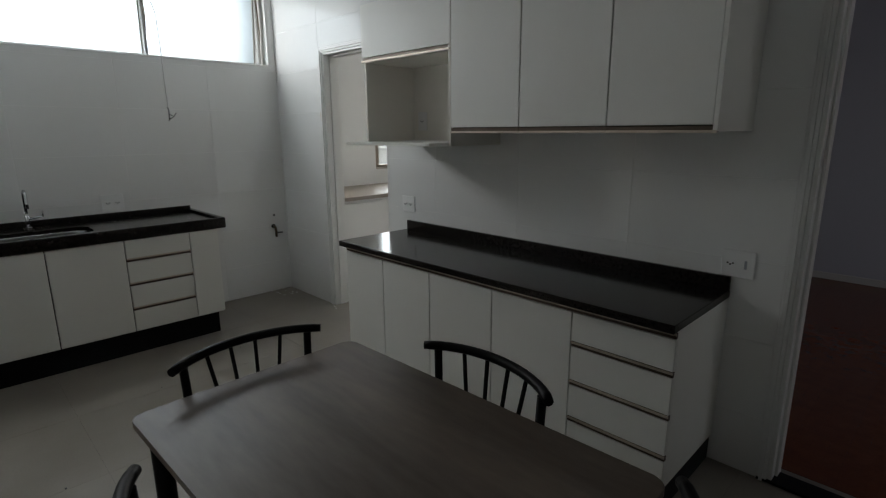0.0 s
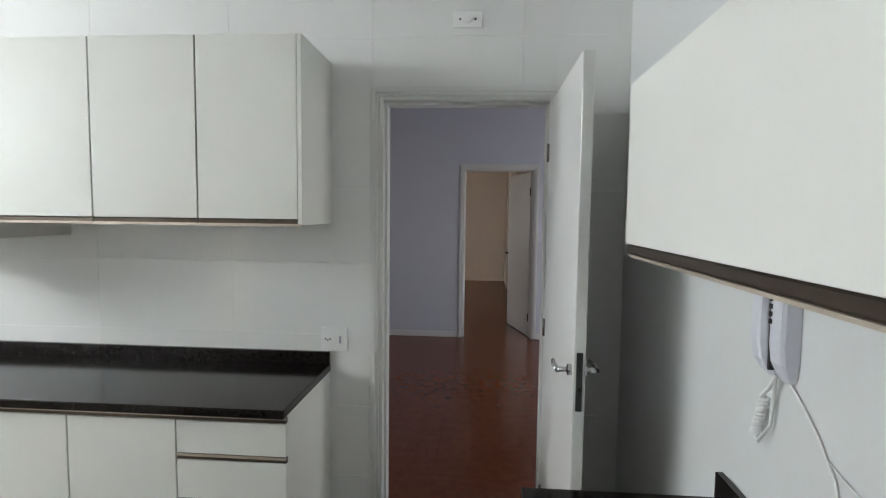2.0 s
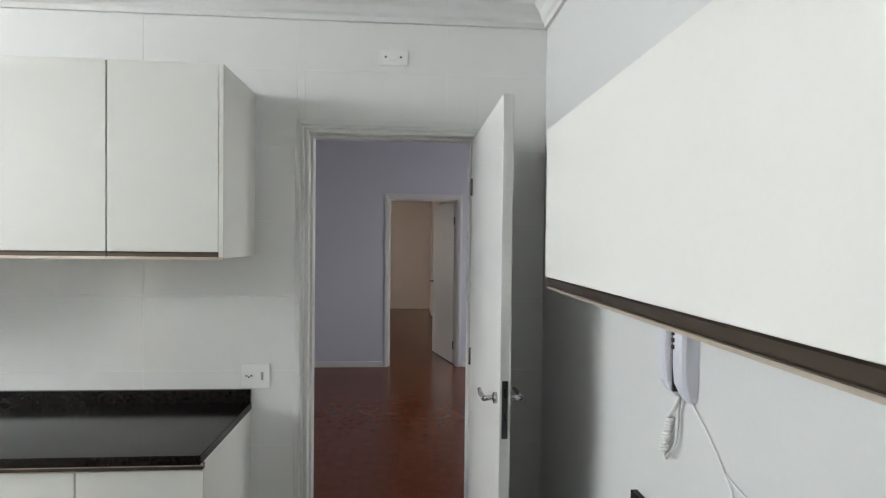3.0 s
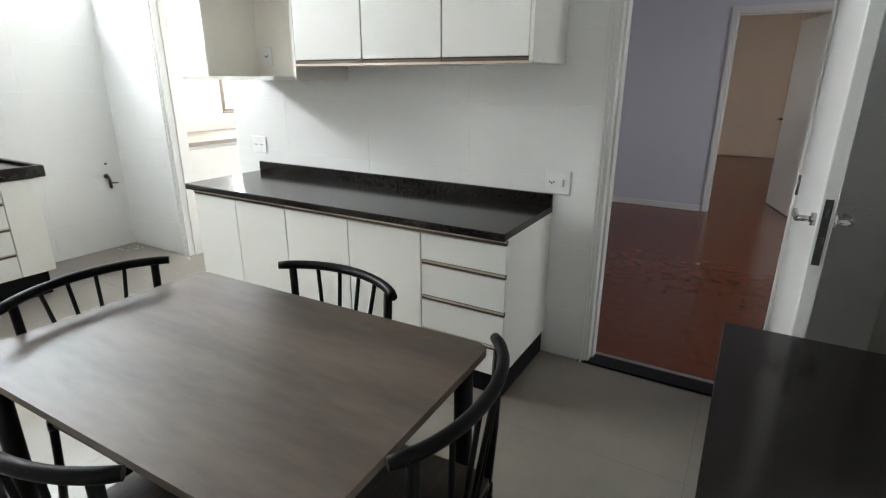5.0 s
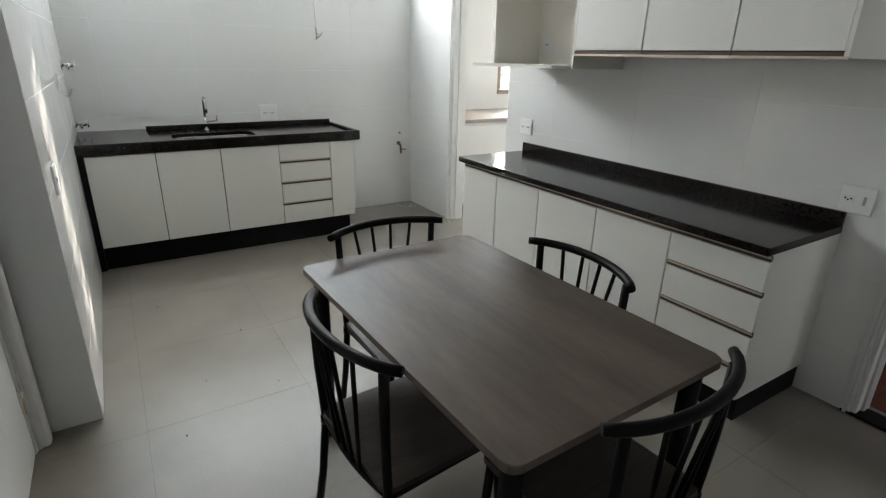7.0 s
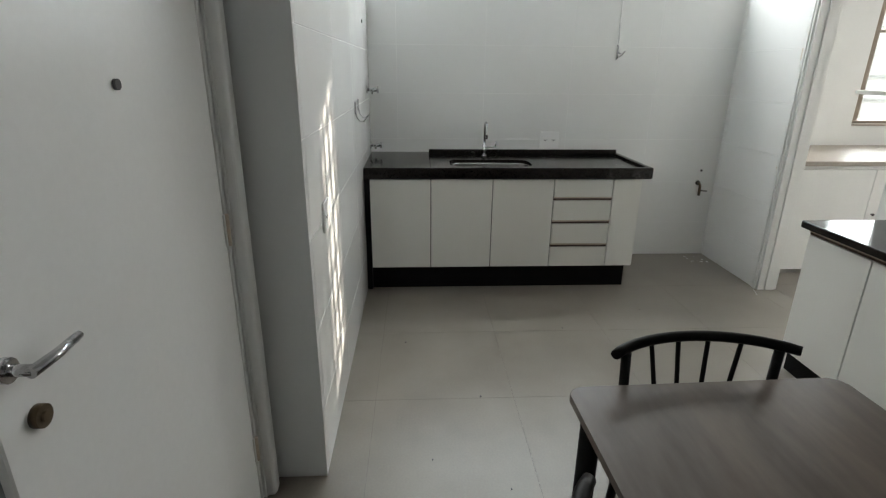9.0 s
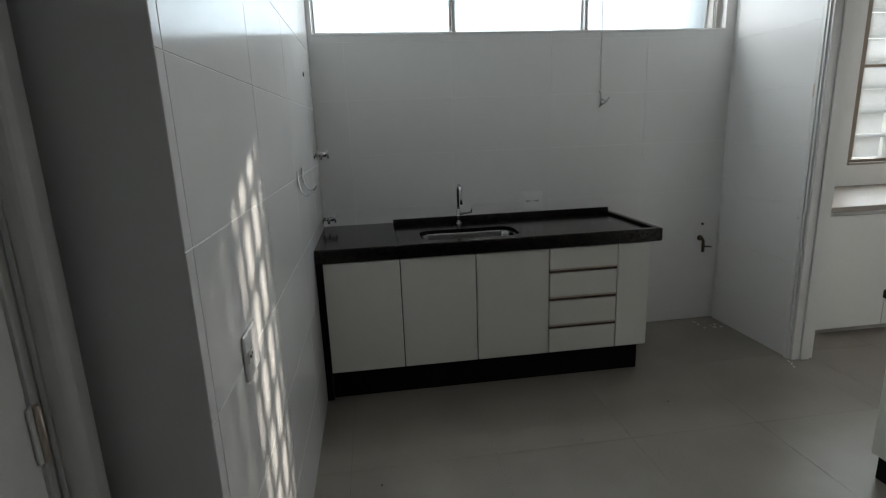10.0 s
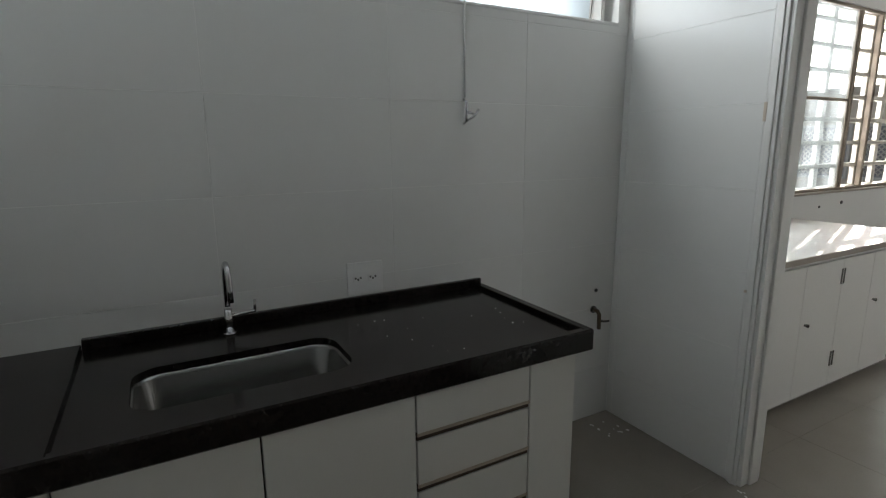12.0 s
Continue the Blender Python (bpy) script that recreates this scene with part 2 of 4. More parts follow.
# ---- plan ----
XW, XE, YN, YS, YR = -4.11, 1.238, 3.22, 0.33, 0.11
XP = -1.55
H = 2.74
T = 0.0015
XSW = -4.46
YL, YF = 3.37, 7.28
HL = 2.88
DOOR = (0.102, 0.908, 2.112)
SERV = (-3.325, -2.50, 2.145)
WIN = (0.36, 3.15, 2.10, 2.74)

# ---- large structure ----
wall_north = structure("wall_north", boxes(
    (XSW - 0.15, SERV[0], YN + T, YL, 0, H), (SERV[0], SERV[1], YN + T, YL, SERV[2], H), (SERV[1], DOOR[0], YN + T, YL, 0, H),
    (DOOR[0], DOOR[1], YN + T, YL, DOOR[2], H), (DOOR[1], XE + 0.15, YN + T, YL, 0, H)), M_GROUT, "kitchen wall faced with large white glazed tiles", "wall")
wall_west = structure("wall_west", boxes(
    (XW - 0.15, XW - T, YS - 0.15, YN + T, 0, WIN[2]), (XW - 0.15, XW - T, YS - 0.15, WIN[0], WIN[2], H), (XW - 0.15, XW - T, WIN[1], YN + T, WIN[2], H)),
    M_GROUT, "white tiled sink wall below a long high window", "wall")
wall_south = structure("wall_south", boxes((XW - T, XP - T, YS - 0.30, YS - T, 0, H)), M_GROUT, "white tiled wall with sun spots beside the sink", "wall")
wall_recess = structure("wall_recess", boxes(
    (XP - 0.15, -1.447, YR - 0.15, YR, 0, H), (-1.447, 0.505, YR - 0.15, YR, 2.12, H), (0.505, XE + 0.15, YR - 0.15, YR, 0, H),
    (-1.447, 0.505, YR - 0.26, YR - 0.20, 0, 2.12)), M_PAINT, "white painted wall around the entrance doors", "wall")
part("pier_face", boxes((XP - T, XP, YR, YS - T, 0, H)), M_PAINT, wall_south, "plain painted end face of the wall")
wall_east = structure("wall_east", boxes((XE, XE + 0.15, YR, YN + T, 0, H)), M_PAINT, "smooth white painted wall behind cabinets", "wall")
structure("ceiling", boxes((XW - 0.15, XE + 0.15, YR - 0.15, YL, H, H + 0.12)), M_CEIL, "flat white painted kitchen ceiling", "ceiling")
floor = structure("floor", boxes((XW - 0.15, XE + 0.15, YR - 0.26, YL, -0.12, -T), (XSW - 0.15, -1.35, YL, 9.15, -0.12, -T)), M_FGROUT, "pale beige grey porcelain tile floor", "floor")


def cornice(rows):
    bm = bmesh.new()
    profile = [(0, 0.0), (0.016, 0.0), (0.020, 0.022), (0.034, 0.032), (0.052, 0.060), (0.082, 0.084), (0.088, 0.104), (0.104, 0.108), (0.104, 0.128), (0, 0.128)]
    for (ax, ay), (bx, by), (nx, ny) in rows:
        ring = []
        for px, py in ((ax, ay), (bx, by)):
            ring.append([bm.verts.new((px + nx * d, py + ny * d, H - 0.13 + h)) for d, h in profile])
        for k in range(len(profile)):
            j = (k + 1) % len(profile)
            bm.faces.new((ring[0][k], ring[0][j], ring[1][j], ring[1][k]))
        bm.faces.new(ring[0])
        bm.faces.new(ring[1][::-1])
    return bm


structure("trim", cornice([((SERV[1] + 0.1, YN), (XE, YN), (0, -1)), ((XE, YR), (XE, YN), (-1, 0)), ((XP, YR), (XE, YR), (0, 1)),
                           ((XP, YR), (XP, YS), (1, 0))]), M_CEIL, "moulded white plaster ceiling cornice", "cornice")

# service room
structure("wall_service_west", boxes((XSW - 0.15, XSW, YL, 9.0, 0, 1.10), (XSW - 0.15, XSW, YL, 9.0, 2.62, H), (XSW - 0.15, XSW, YL, 4.6, 1.10, 2.62), (XSW - 0.15, XSW, 8.85, 9.0, 1.10, 2.62)),
          M_PAINT, "white painted wall under the service room window", "wall")
structure("wall_service_north", boxes((XSW - 0.15, -1.40, 9.0, 9.15, 0, H)), M_PAINT, "plain white end wall of the service room", "wall")
structure("ceiling_service", boxes((XSW - 0.15, -1.40, YL, 9.15, H, H + 0.12)), M_CEIL, "white painted service room ceiling", "ceiling")
structure("wall_living_west", boxes((-1.35, -1.20, YL, YF + 0.13, 0, HL)), M_PAINT, "plain wall between service room and living room", "wall")
# living room and the room beyond
structure("wall_living_far", boxes((-1.20, 0.345, YF, YF + 0.13, 0, HL), (0.345, 1.225, YF, YF + 0.13, 2.125, HL), (1.225, 4.2, YF, YF + 0.13, 0, HL)), M_LILAC, "pale lilac living room wall with a doorway", "wall")
# unseen opening, placed on this side to let the living room lamp in
structure("wall_living_east", boxes((4.2, 4.35, YL, YF + 0.13, 0, 0.85), (4.2, 4.35, YL, YF + 0.13, 2.35, HL), (4.2, 4.35, YL, 4.2, 0.85, 2.35), (4.2, 4.35, 6.6, YF + 0.13, 0.85, 2.35)), M_LILAC, "living room wall with an assumed window opening out of view", "wall")
structure("wall_living_south", boxes((XE + 0.15, 4.35, YL - 0.15, YL, 0, HL), (-1.20, XE + 0.15, YN + T, YL, H + 0.12, HL + 0.1)), M_LILAC, "pale living room wall beside the kitchen", "wall")
part("facing", boxes((-1.20, DOOR[0] - 0.06, YL, YL + T, 0, HL), (DOOR[1] + 0.06, XE + 0.15, YL, YL + T, 0, HL), (DOOR[0] - 0.06, DOOR[1] + 0.06, YL, YL + T, DOOR[2] + 0.06, HL)), M_LILAC, wall_north, "pale lilac painted side towards the living room")
structure("ceiling_living", boxes((-1.35, 4.35, YL, YF + 0.13, HL, HL + 0.1)), M_CEIL, "flat white living room ceiling", "ceiling")
structure("wall_far_end", boxes((-1.4, 1.6, 12.85, 13.0, 0, 2.75)), M_CREAM, "cream painted wall at the end of the far room", "wall")
structure("wall_far_east", boxes((1.44, 1.57, YF + 0.13, 10.9, 0, 2.75), (1.21, 1.57, 10.9, 11.7, 0, 2.75), (1.11, 1.57, 11.7, 12.85, 0, 2.75)), M_CREAM, "stepped cream far room wall with an opening added for a fill lamp", "wall")
# opening added out of view for the far room's fill lamp
structure("wall_far_west", boxes((-1.4, -1.25, YF + 0.13, 9.2, 0, 2.75), (-1.4, -1.25, 10.8, 12.85, 0, 2.75), (-1.4, -1.25, 9.2, 10.8, 0, 0.9), (-1.4, -1.25, 9.2, 10.8, 2.2, 2.75)), M_CREAM, "cream far room wall with an opening added for a fill lamp", "wall")
structure("ceiling_far", boxes((-1.4, 1.6, YF + 0.13, 13.0, 2.75, 2.85)), M_CEIL, "far room ceiling", "ceiling")
floor_living = structure("floor_living", boxes((-1.35, 4.35, YL, 13.0, -0.12, -0.0012)), M_PARQBASE, "dark reddish polished parquet floor", "floor")
structure("baseboard", boxes((-1.20, 0.29, YF - 0.015, YF, 0, 0.07), (1.278, 4.2, YF - 0.015, YF, 0, 0.07), bevel=0.003), M_GLOSSPAINT, "low white painted skirting board", "skirting board")
structure("door_sill", boxes((DOOR[0] - 0.04, DOOR[1] + 0.03, YN - 0.012, YN + 0.10, -T, 0.012), bevel=0.003), M_KICK, "black stone door threshold", "threshold")
# outside
structure("ground", boxes((-900, -4.8, -900, 900, -9.2, -9.0)), M_GROUND, "street level ground far below", "ground")
neighbour = thing("apartment_building", "pale rendered building with grilled windows beyond the screen", "building", (-10.0, 21.0, -9.0))
part("wall", boxes((-11.9, -5.2, 20.0, 30.0, -9.0, 2.9)), M_FACADE, neighbour)
part("roof", boxes((-12.0, -5.1, 19.9, 30.1, 2.9, 3.15), bevel=0.02), M_CONCRETE, neighbour, "pale parapet")
bars = bmesh.new()
for k in range(-8, 9):
    for s_ in (-1, 1):
        lo, hi = max(-0.6, 0.15 * k - 0.7), min(0.6, 0.15 * k + 0.7)
        if hi - lo > 0.02:
            tube(bars, [Vector((s_ * lo, 0, lo - 0.15 * k)), Vector((s_ * hi, 0, hi - 0.15 * k))], 0.018, 4)
grille = mesh_of("grille", bars, M_GLOSSPAINT)
glass = mesh_of("window", boxes((-0.65, 0.65, -0.03, 0.0, -0.75, 0.75)), M_GREYPLASTIC)
rim = mesh_of("frame", boxes((-0.72, 0.72, -0.10, -0.001, 0.75, 0.83), (-0.72, 0.72, -0.12, -0.001, -0.83, -0.75), (-0.72, -0.65, -0.10, -0.001, -0.75, 0.75), (0.65, 0.72, -0.10, -0.001, -0.75, 0.75)), M_PAINT)
for x in (-11.0, -9.4, -7.8, -6.2):
    for z in (-4.4, -1.6, 1.2):
        w = new("window", glass)
        w.parent, w.matrix_parent_inverse, w.location = neighbour, neighbour.matrix_world.inverted(), (x, 20.0, z)
        for name, mesh, dy in (("frame", rim, 0.0), ("grille", grille, -0.06)):
            o = new(name, mesh)
            o.parent, o.location = w, (0, dy, 0)
# unseen fin, added only to keep direct sun off the kitchen panes
structure("sun_block_fin", boxes((-5.6, XSW - 0.152, 3.226, 3.366, -2, 3.4)), M_FACADE, "unseen wall added to block sun from the kitchen window", "wall")


# ---- doors and windows ----
def casing(name, x0, x1, top, y, out, label, mat=None, depth=0.145, width=0.055, right=True):
    """A door frame lining an opening in a wall along x: jambs, head and moulded face strips towards out."""
    mat = mat or M_GLOSSPAINT
    f = tagged(new(name), label, "door frame", kind="structure")
    f.matrix_world = Matrix.Translation((x0, y, 0))
    a, b = sorted((y, y - out * depth))
    part("jamb", boxes((x0, x0 + 0.018, a, b, 0, top), (x0 + 0.018, x0 + 0.03, a + 0.05, b - 0.03, 0, top - 0.03), bevel=0.002), mat, f)
    part("jamb", boxes((x1 - 0.018, x1, a, b, 0, top), (x1 - 0.03, x1 - 0.018, a + 0.05, b - 0.03, 0, top - 0.03), bevel=0.002), mat, f)
    part("head", boxes((x0 + 0.018, x1 - 0.018, a, b, top - 0.018, top), (x0 + 0.018, x1 - 0.018, a + 0.05, b - 0.03, top - 0.032, top - 0.018), bevel=0.002), mat, f)
    for k, (w0, w1, d) in enumerate(((0.0, 0.35 * width, 0.010), (0.35 * width, 0.7 * width, 0.016), (0.7 * width, width, 0.009))):
        ya, yb = sorted((y + out * 0.001, y + out * d))
        part("moulding", boxes((x0 - w1, x0 - w0, ya, yb, 0, top + w1), *([(x1 + w0, x1 + w1, ya, yb, 0, top + w1)] if right else []), (x0 - w0, x1 + w0, ya, yb, top + w0, top + w1), bevel=0.0015), mat, f)
    return f


casing("door_frame_living", DOOR[0], DOOR[1], DOOR[2], YN, -1, "white painted moulded door frame to the living room", width=0.042)
service_frame = casing("door_frame_service", SERV[0], SERV[1], SERV[2], YN, -1, "white painted grooved door frame to the service room", width=0.045, right=False)
casing("door_frame_far", 0.345, 1.225, 2.125, YF, -1, "bright white frame of the living room doorway", width=0.05, depth=0.125)


for z, h in ((1.645, 0.075), (0.90, 0.012)):
    part("strike_plate", boxes((SERV[0] - 0.062, SERV[0] - 0.050, YN - 0.004, YN - 0.0005, z - h / 2, z + h / 2), bevel=0.001), M_LIP, service_frame, "small metal strike plate")


def lever(parent, x, y, z, out, along, mat=None):
    """A lever handle standing out from a door face by out (a vector) and pointing along (a vector)."""
    o, a = Vector(out), Vector(along)
    p = Vector((x, y, z))
    h = part("handle", tubes(([p, p + o * 0.012], 0.019), ([p, p + o * 0.045], 0.009), ([p + o * 0.045 - a * 0.008, p + o * 0.048 + a * 0.05, p + o * 0.044 + a * 0.105], [0.009, 0.0085, 0.007]), sides=12), mat or M_CHROME, parent, "chrome lever handle")
    return h


# open kitchen door, standing square to the wall
door_1 = tagged(new("door_1"), "open white painted flush door with black lock plate", "door", kind="structure")
door_1.matrix_world = Matrix.Translation((0.88, YN - 0.01, 0))
part("leaf", boxes((0.886, 0.922, 2.43, YN - 0.018, 0.012, 2.075), bevel=0.002), M_GLOSSPAINT, door_1)
part("lock_plate", boxes((0.893, 0.913, 2.426, 2.4295, 0.95, 1.14), bevel=0.001), M_DARKPLASTIC, door_1, "black lock face plate")
part("latch", boxes((0.898, 0.908, 2.418, 2.426, 1.015, 1.035), (0.899, 0.907, 2.4245, 2.426, 1.085, 1.115), bevel=0.001), M_STEEL, door_1)
lever(door_1, 0.886, 2.48, 1.07, (-1, 0, 0), (0, 1, 0))
lever(door_1, 0.922, 2.48, 1.07, (1, 0, 0), (0, 1, 0))
for z in (0.25, 1.05, 1.85):
    part("hinge", tubes(([(0.882, YN - 0.02, z - 0.04), (0.882, YN - 0.02, z + 0.04)], 0.006)), M_STEEL, door_1)

# entrance doors in the recess
entrance = casing("door_frame_entrance", -1.447, 0.485, 2.10, YR, 1, "white painted frame round the entrance doors", width=0.02, depth=0.14)
for row in ((-1.512, -1.449, YR + 0.001, YR + 0.046, 0, 2.19), (0.487, 0.565, YR + 0.001, YR + 0.046, 0, 2.19), (-1.449, 0.487, YR + 0.001, YR + 0.046, 2.125, 2.19)):
    part("architrave", box(bmesh.new(), *row, bevel=0.018, segments=4), M_GLOSSPAINT, entrance, "thick rounded architrave")
door_2 = tagged(new("door_2"), "closed white painted entrance door with lever handle", "door", kind="structure")
door_2.matrix_world = Matrix.Translation((-1.41, YR, 0))
part("leaf", boxes((-1.427, -0.507, YR - 0.045, YR - 0.005, 0.006, 2.08), bevel=0.003), M_GLOSSPAINT, door_2)
lever(door_2, -0.543, YR - 0.005, 1.125, (0, 1, 0), (-1, 0, 0))
part("lock_cylinder", tubes(([(-0.578, YR - 0.006, 1.023), (-0.578, YR + 0.008, 1.023)], 0.019), ([(-0.578, YR, 1.023), (-0.578, YR + 0.012, 1.023)], 0.009), sides=16), M_BRASSY, door_2, "worn brass lock cylinder")
part("peephole", tubes(([(-0.970, YR - 0.006, 1.498), (-0.970, YR + 0.002, 1.498)], 0.011), sides=14), M_DARKPLASTIC, door_2, "dark round peephole")
for z in (0.24, 1.06, 1.85):
    part("hinge", boxes((-1.445, -1.415, YR - 0.004, YR + 0.001, z - 0.05, z + 0.05), bevel=0.001), M_GLOSSPAINT, door_2)
    part("hinge", tubes(([(-1.430, YR + 0.004, z - 0.05), (-1.430, YR + 0.004, z + 0.05)], 0.006)), M_LIP, door_2)
door_3 = tagged(new("door_3"), "second closed white door with pull handle and latch", "door", kind="structure")
door_3.matrix_world = Matrix.Translation((0.46, YR, 0))
part("leaf", boxes((-0.485, 0.463, YR - 0.045, YR - 0.008, 0.006, 2.08), bevel=0.003), M_GLOSSPAINT, door_3)
part("meeting_strip", boxes((-0.507, -0.485, YR - 0.045, YR - 0.022, 0.006, 2.08)), M_GREYPLASTIC, door_3, "grey strip between the leaves")
part("pull", tubes(([(-0.295, YR - 0.01, 1.00), (-0.295, YR + 0.04, 0.99), (-0.295, YR + 0.045, 0.90), (-0.295, YR - 0.01, 0.88)], 0.008)), M_STEEL, door_3, "brushed steel pull handle")
part("latch", boxes((-0.370, -0.330, YR - 0.009, YR + 0.006, 0.93, 1.005), (-0.357, -0.343, YR + 0.004, YR + 0.02, 0.95, 0.985), bevel=0.002), M_CHROME, door_3, "small chrome latch")

# far room door, ajar
door_4 = tagged(new("door_4"), "half open grey white door in the far doorway", "door", kind="structure")
door_4.matrix_world = Matrix.Translation((1.202, YF + 0.12, 0))
leaf = part("leaf", boxes((1.202 - 0.82, 1.202, YF + 0.10, YF + 0.135, 0.01, 2.09), bevel=0.002), M_GLOSSPAINT, door_4)
part("handle", tubes(([(0.40, YF + 0.10, 1.02), (0.40, YF + 0.05, 1.02)], 0.009), ([(0.40, YF + 0.05, 1.02), (0.52, YF + 0.05, 1.02)], 0.008)), M_DARKPLASTIC, door_4, "dark lever handle")
for z in (0.25, 1.85):
    part("hinge", tubes(([(1.204, YF + 0.098, z - 0.05), (1.204, YF + 0.098, z + 0.05)], 0.007)), M_DARKPLASTIC, door_4)
door_4.matrix_world = Matrix.Translation((1.202, YF + 0.12, 0)) @ Matrix.Rotation(radians(-74), 4, "Z")

# long kitchen window: three frosted awning panes in aluminium frames
window_1 = tagged(new("window_1"), "long high window with three frosted awning panes", "window", kind="structure")
window_1.matrix_world = Matrix.Translation((XW - 0.1, 1.75, WIN[2]))
edges = (WIN[0], 1.260, 2.168, 3.10)
part("window_sill", boxes((XW - 0.15, XW + 0.003, WIN[0], WIN[1], WIN[2] - 0.004, WIN[2] + 0.012), bevel=0.003), M_TILE, window_1, "white glazed sill edge")
part("window_frame", boxes((XW - 0.11, XW - 0.06, WIN[0], WIN[1], WIN[2] + 0.012, WIN[2] + 0.020), (XW - 0.11, XW - 0.06, WIN[0], WIN[1], H - 0.03, H - 0.002),
     *[(XW - 0.115, XW - 0.055, e - (0.012 if k else 0.0), e + (0.004 if k == 0 else 0.012), WIN[2] + 0.020, H - 0.03) for k, e in enumerate(edges)], bevel=0.003), M_ALU, window_1, "dull aluminium window frame")
for k, tilt in enumerate((0.6, 2.5, 5.0)):
    y0, y1 = edges[k] + (0.014 if k else 0.006), edges[k + 1] - 0.014
    z0, z1 = WIN[2] + 0.023, H - 0.034
    x = XW - 0.085
    f = 0.009
    sash = part("sash", boxes((x - 0.012, x + 0.012, y0, y0 + f, z0, z1), (x - 0.012, x + 0.012, y1 - f, y1, z0, z1), (x - 0.010, x + 0.010, y0 + f, y1 - f, z0, z0 + 0.007), (x - 0.012, x + 0.012, y0 + f, y1 - f, z1 - 0.02, z1), bevel=0.002), M_ALU, window_1)
    pane = part("pane", boxes((x - 0.003, x + 0.002, y0 + f, y1 - f, z0 + 0.007, z1 - 0.02)), M_FROST, sash, "frosted glass pane")
    pane.visible_shadow = False
    hinge = Matrix.Translation((x, 0, z1)) @ Matrix.Rotation(radians(tilt), 4, "Y") @ Matrix.Translation((-x, 0, -z1))
    sash.matrix_world = hinge @ sash.matrix_world
for y in (1.243, 2.17, 3.10):
    part("stay_arm", tubes(([(XW - 0.075, y, WIN[2] + 0.06), (XW - 0.05, y + 0.012, WIN[2] + 0.30), (XW - 0.055, y + 0.004, WIN[2] + 0.56)], 0.006)), M_IRON, window_1, "dark metal stay arm")

# opening cord on the sink wall
cord = thing("window_cord", "white window opening cord tied to a wall cleat", "window cord", (XW, 2.29, 1.66))
part("cord", tubes(([(XW - 0.05, 2.225, 2.53), (XW - 0.03, 2.235, 2.50), (XW + 0.006, 2.243, 2.42), (XW + 0.008, 2.248, 2.25), (XW + 0.010, 2.251, 2.10), (XW + 0.006, 2.253, 1.95), (XW + 0.006, 2.256, 1.725)], 0.0045)), M_PLASTIC, cord)
part("cleat", tubes(([(XW, 2.252, 1.715), (XW + 0.02, 2.252, 1.705), (XW + 0.022, 2.252, 1.625), (XW, 2.252, 1.615)], 0.006), ([(XW + 0.02, 2.252, 1.625), (XW + 0.045, 2.277, 1.645), (XW + 0.05, 2.297, 1.675)], 0.005), ([(XW + 0.02, 2.252, 1.665), (XW + 0.05, 2.267, 1.655)], 0.005)), M_CHROME, cord, "small metal cleat")

# service room window with a concrete block screen outside
window_2 = tagged(new("window_2"), "service room window in brown iron frames", "window", kind="structure")
window_2.matrix_world = Matrix.Translation((XSW, 6.2, 1.13))
part("window_sill", boxes((XSW - 0.15, XSW + 0.02, 4.6, 8.85, 1.085, 1.105), bevel=0.004), M_MARBLE, window_2)
posts = (4.62, 6.37, 6.745, 7.86, 8.83)
xf = XSW - 0.03
part("window_frame", boxes((xf - 0.02, xf + 0.02, 4.6, 8.85, 1.105, 1.13), (xf - 0.02, xf + 0.02, 4.6, 8.85, 2.595, 2.62), *[(xf - 0.02, xf + 0.02, p - 0.022, p + 0.022, 1.13, 2.595) for p in posts], bevel=0.003), M_IRON, window_2)
for y0, y1, n in ((4.645, 6.345, 2), (7.885, 8.805, 1)):
    for k in range(n):
        a, b = y0 + (y1 - y0) * k / n, y0 + (y1 - y0) * (k + 1) / n
        sash = part("sash", boxes((xf - 0.012, xf + 0.012, a, a + 0.014, 1.132, 2.593), (xf - 0.012, xf + 0.012, b - 0.014, b, 1.132, 2.593), (xf - 0.012, xf + 0.012, a + 0.014, b - 0.014, 1.86, 1.885), bevel=0.002), M_IRON, window_2)
        for z0, z1 in ((1.132, 1.86), (1.885, 2.593)):
            pane = part("pane", boxes((xf - 0.003, xf + 0.002, a + 0.014, b - 0.014, z0, z1)), M_THINGLASS if n == 2 else M_RIBBED, sash, "pale bluish glass pane" if n == 2 else "ribbed translucent pane")
            if n == 2:
                pane.visible_shadow = False
screen = tagged(new("block_screen"), "pale concrete ventilation block screen outside the window", "block screen", kind="structure")
screen.matrix_world = Matrix.Translation((XSW - 0.12, 6.2, 1.1))
PY, PZ, XB = 0.345, 0.197, XSW - 0.08
ys = [6.57 - PY / 2 + PY * k for k in range(-5, 8)]
zs = [1.12 + PZ * k for k in range(8)]
rail = mesh_of("rail", boxes((XB - 0.02, XB + 0.02, ys[0], ys[-1], -0.017, 0.017), bevel=0.004), M_CONCRETE)
for z in zs + [2.61]:
    o = new("rail", rail)
    o.parent, o.location = screen, (0, 0, z)
    o.matrix_parent_inverse = screen.matrix_world.inverted()
web = mesh_of("web", boxes((XB - 0.02, XB + 0.02, -0.030, 0.030, -PZ / 2 + 0.017, PZ / 2 - 0.017), bevel=0.004), M_CONCRETE)
for y in ys:
    for z in zs[:-1] + [zs[-1] - 0.03]:
        o = new("web", web)
        o.parent, o.location = screen, (0, y, z + PZ / 2)
        o.matrix_parent_inverse = screen.matrix_world.inverted()

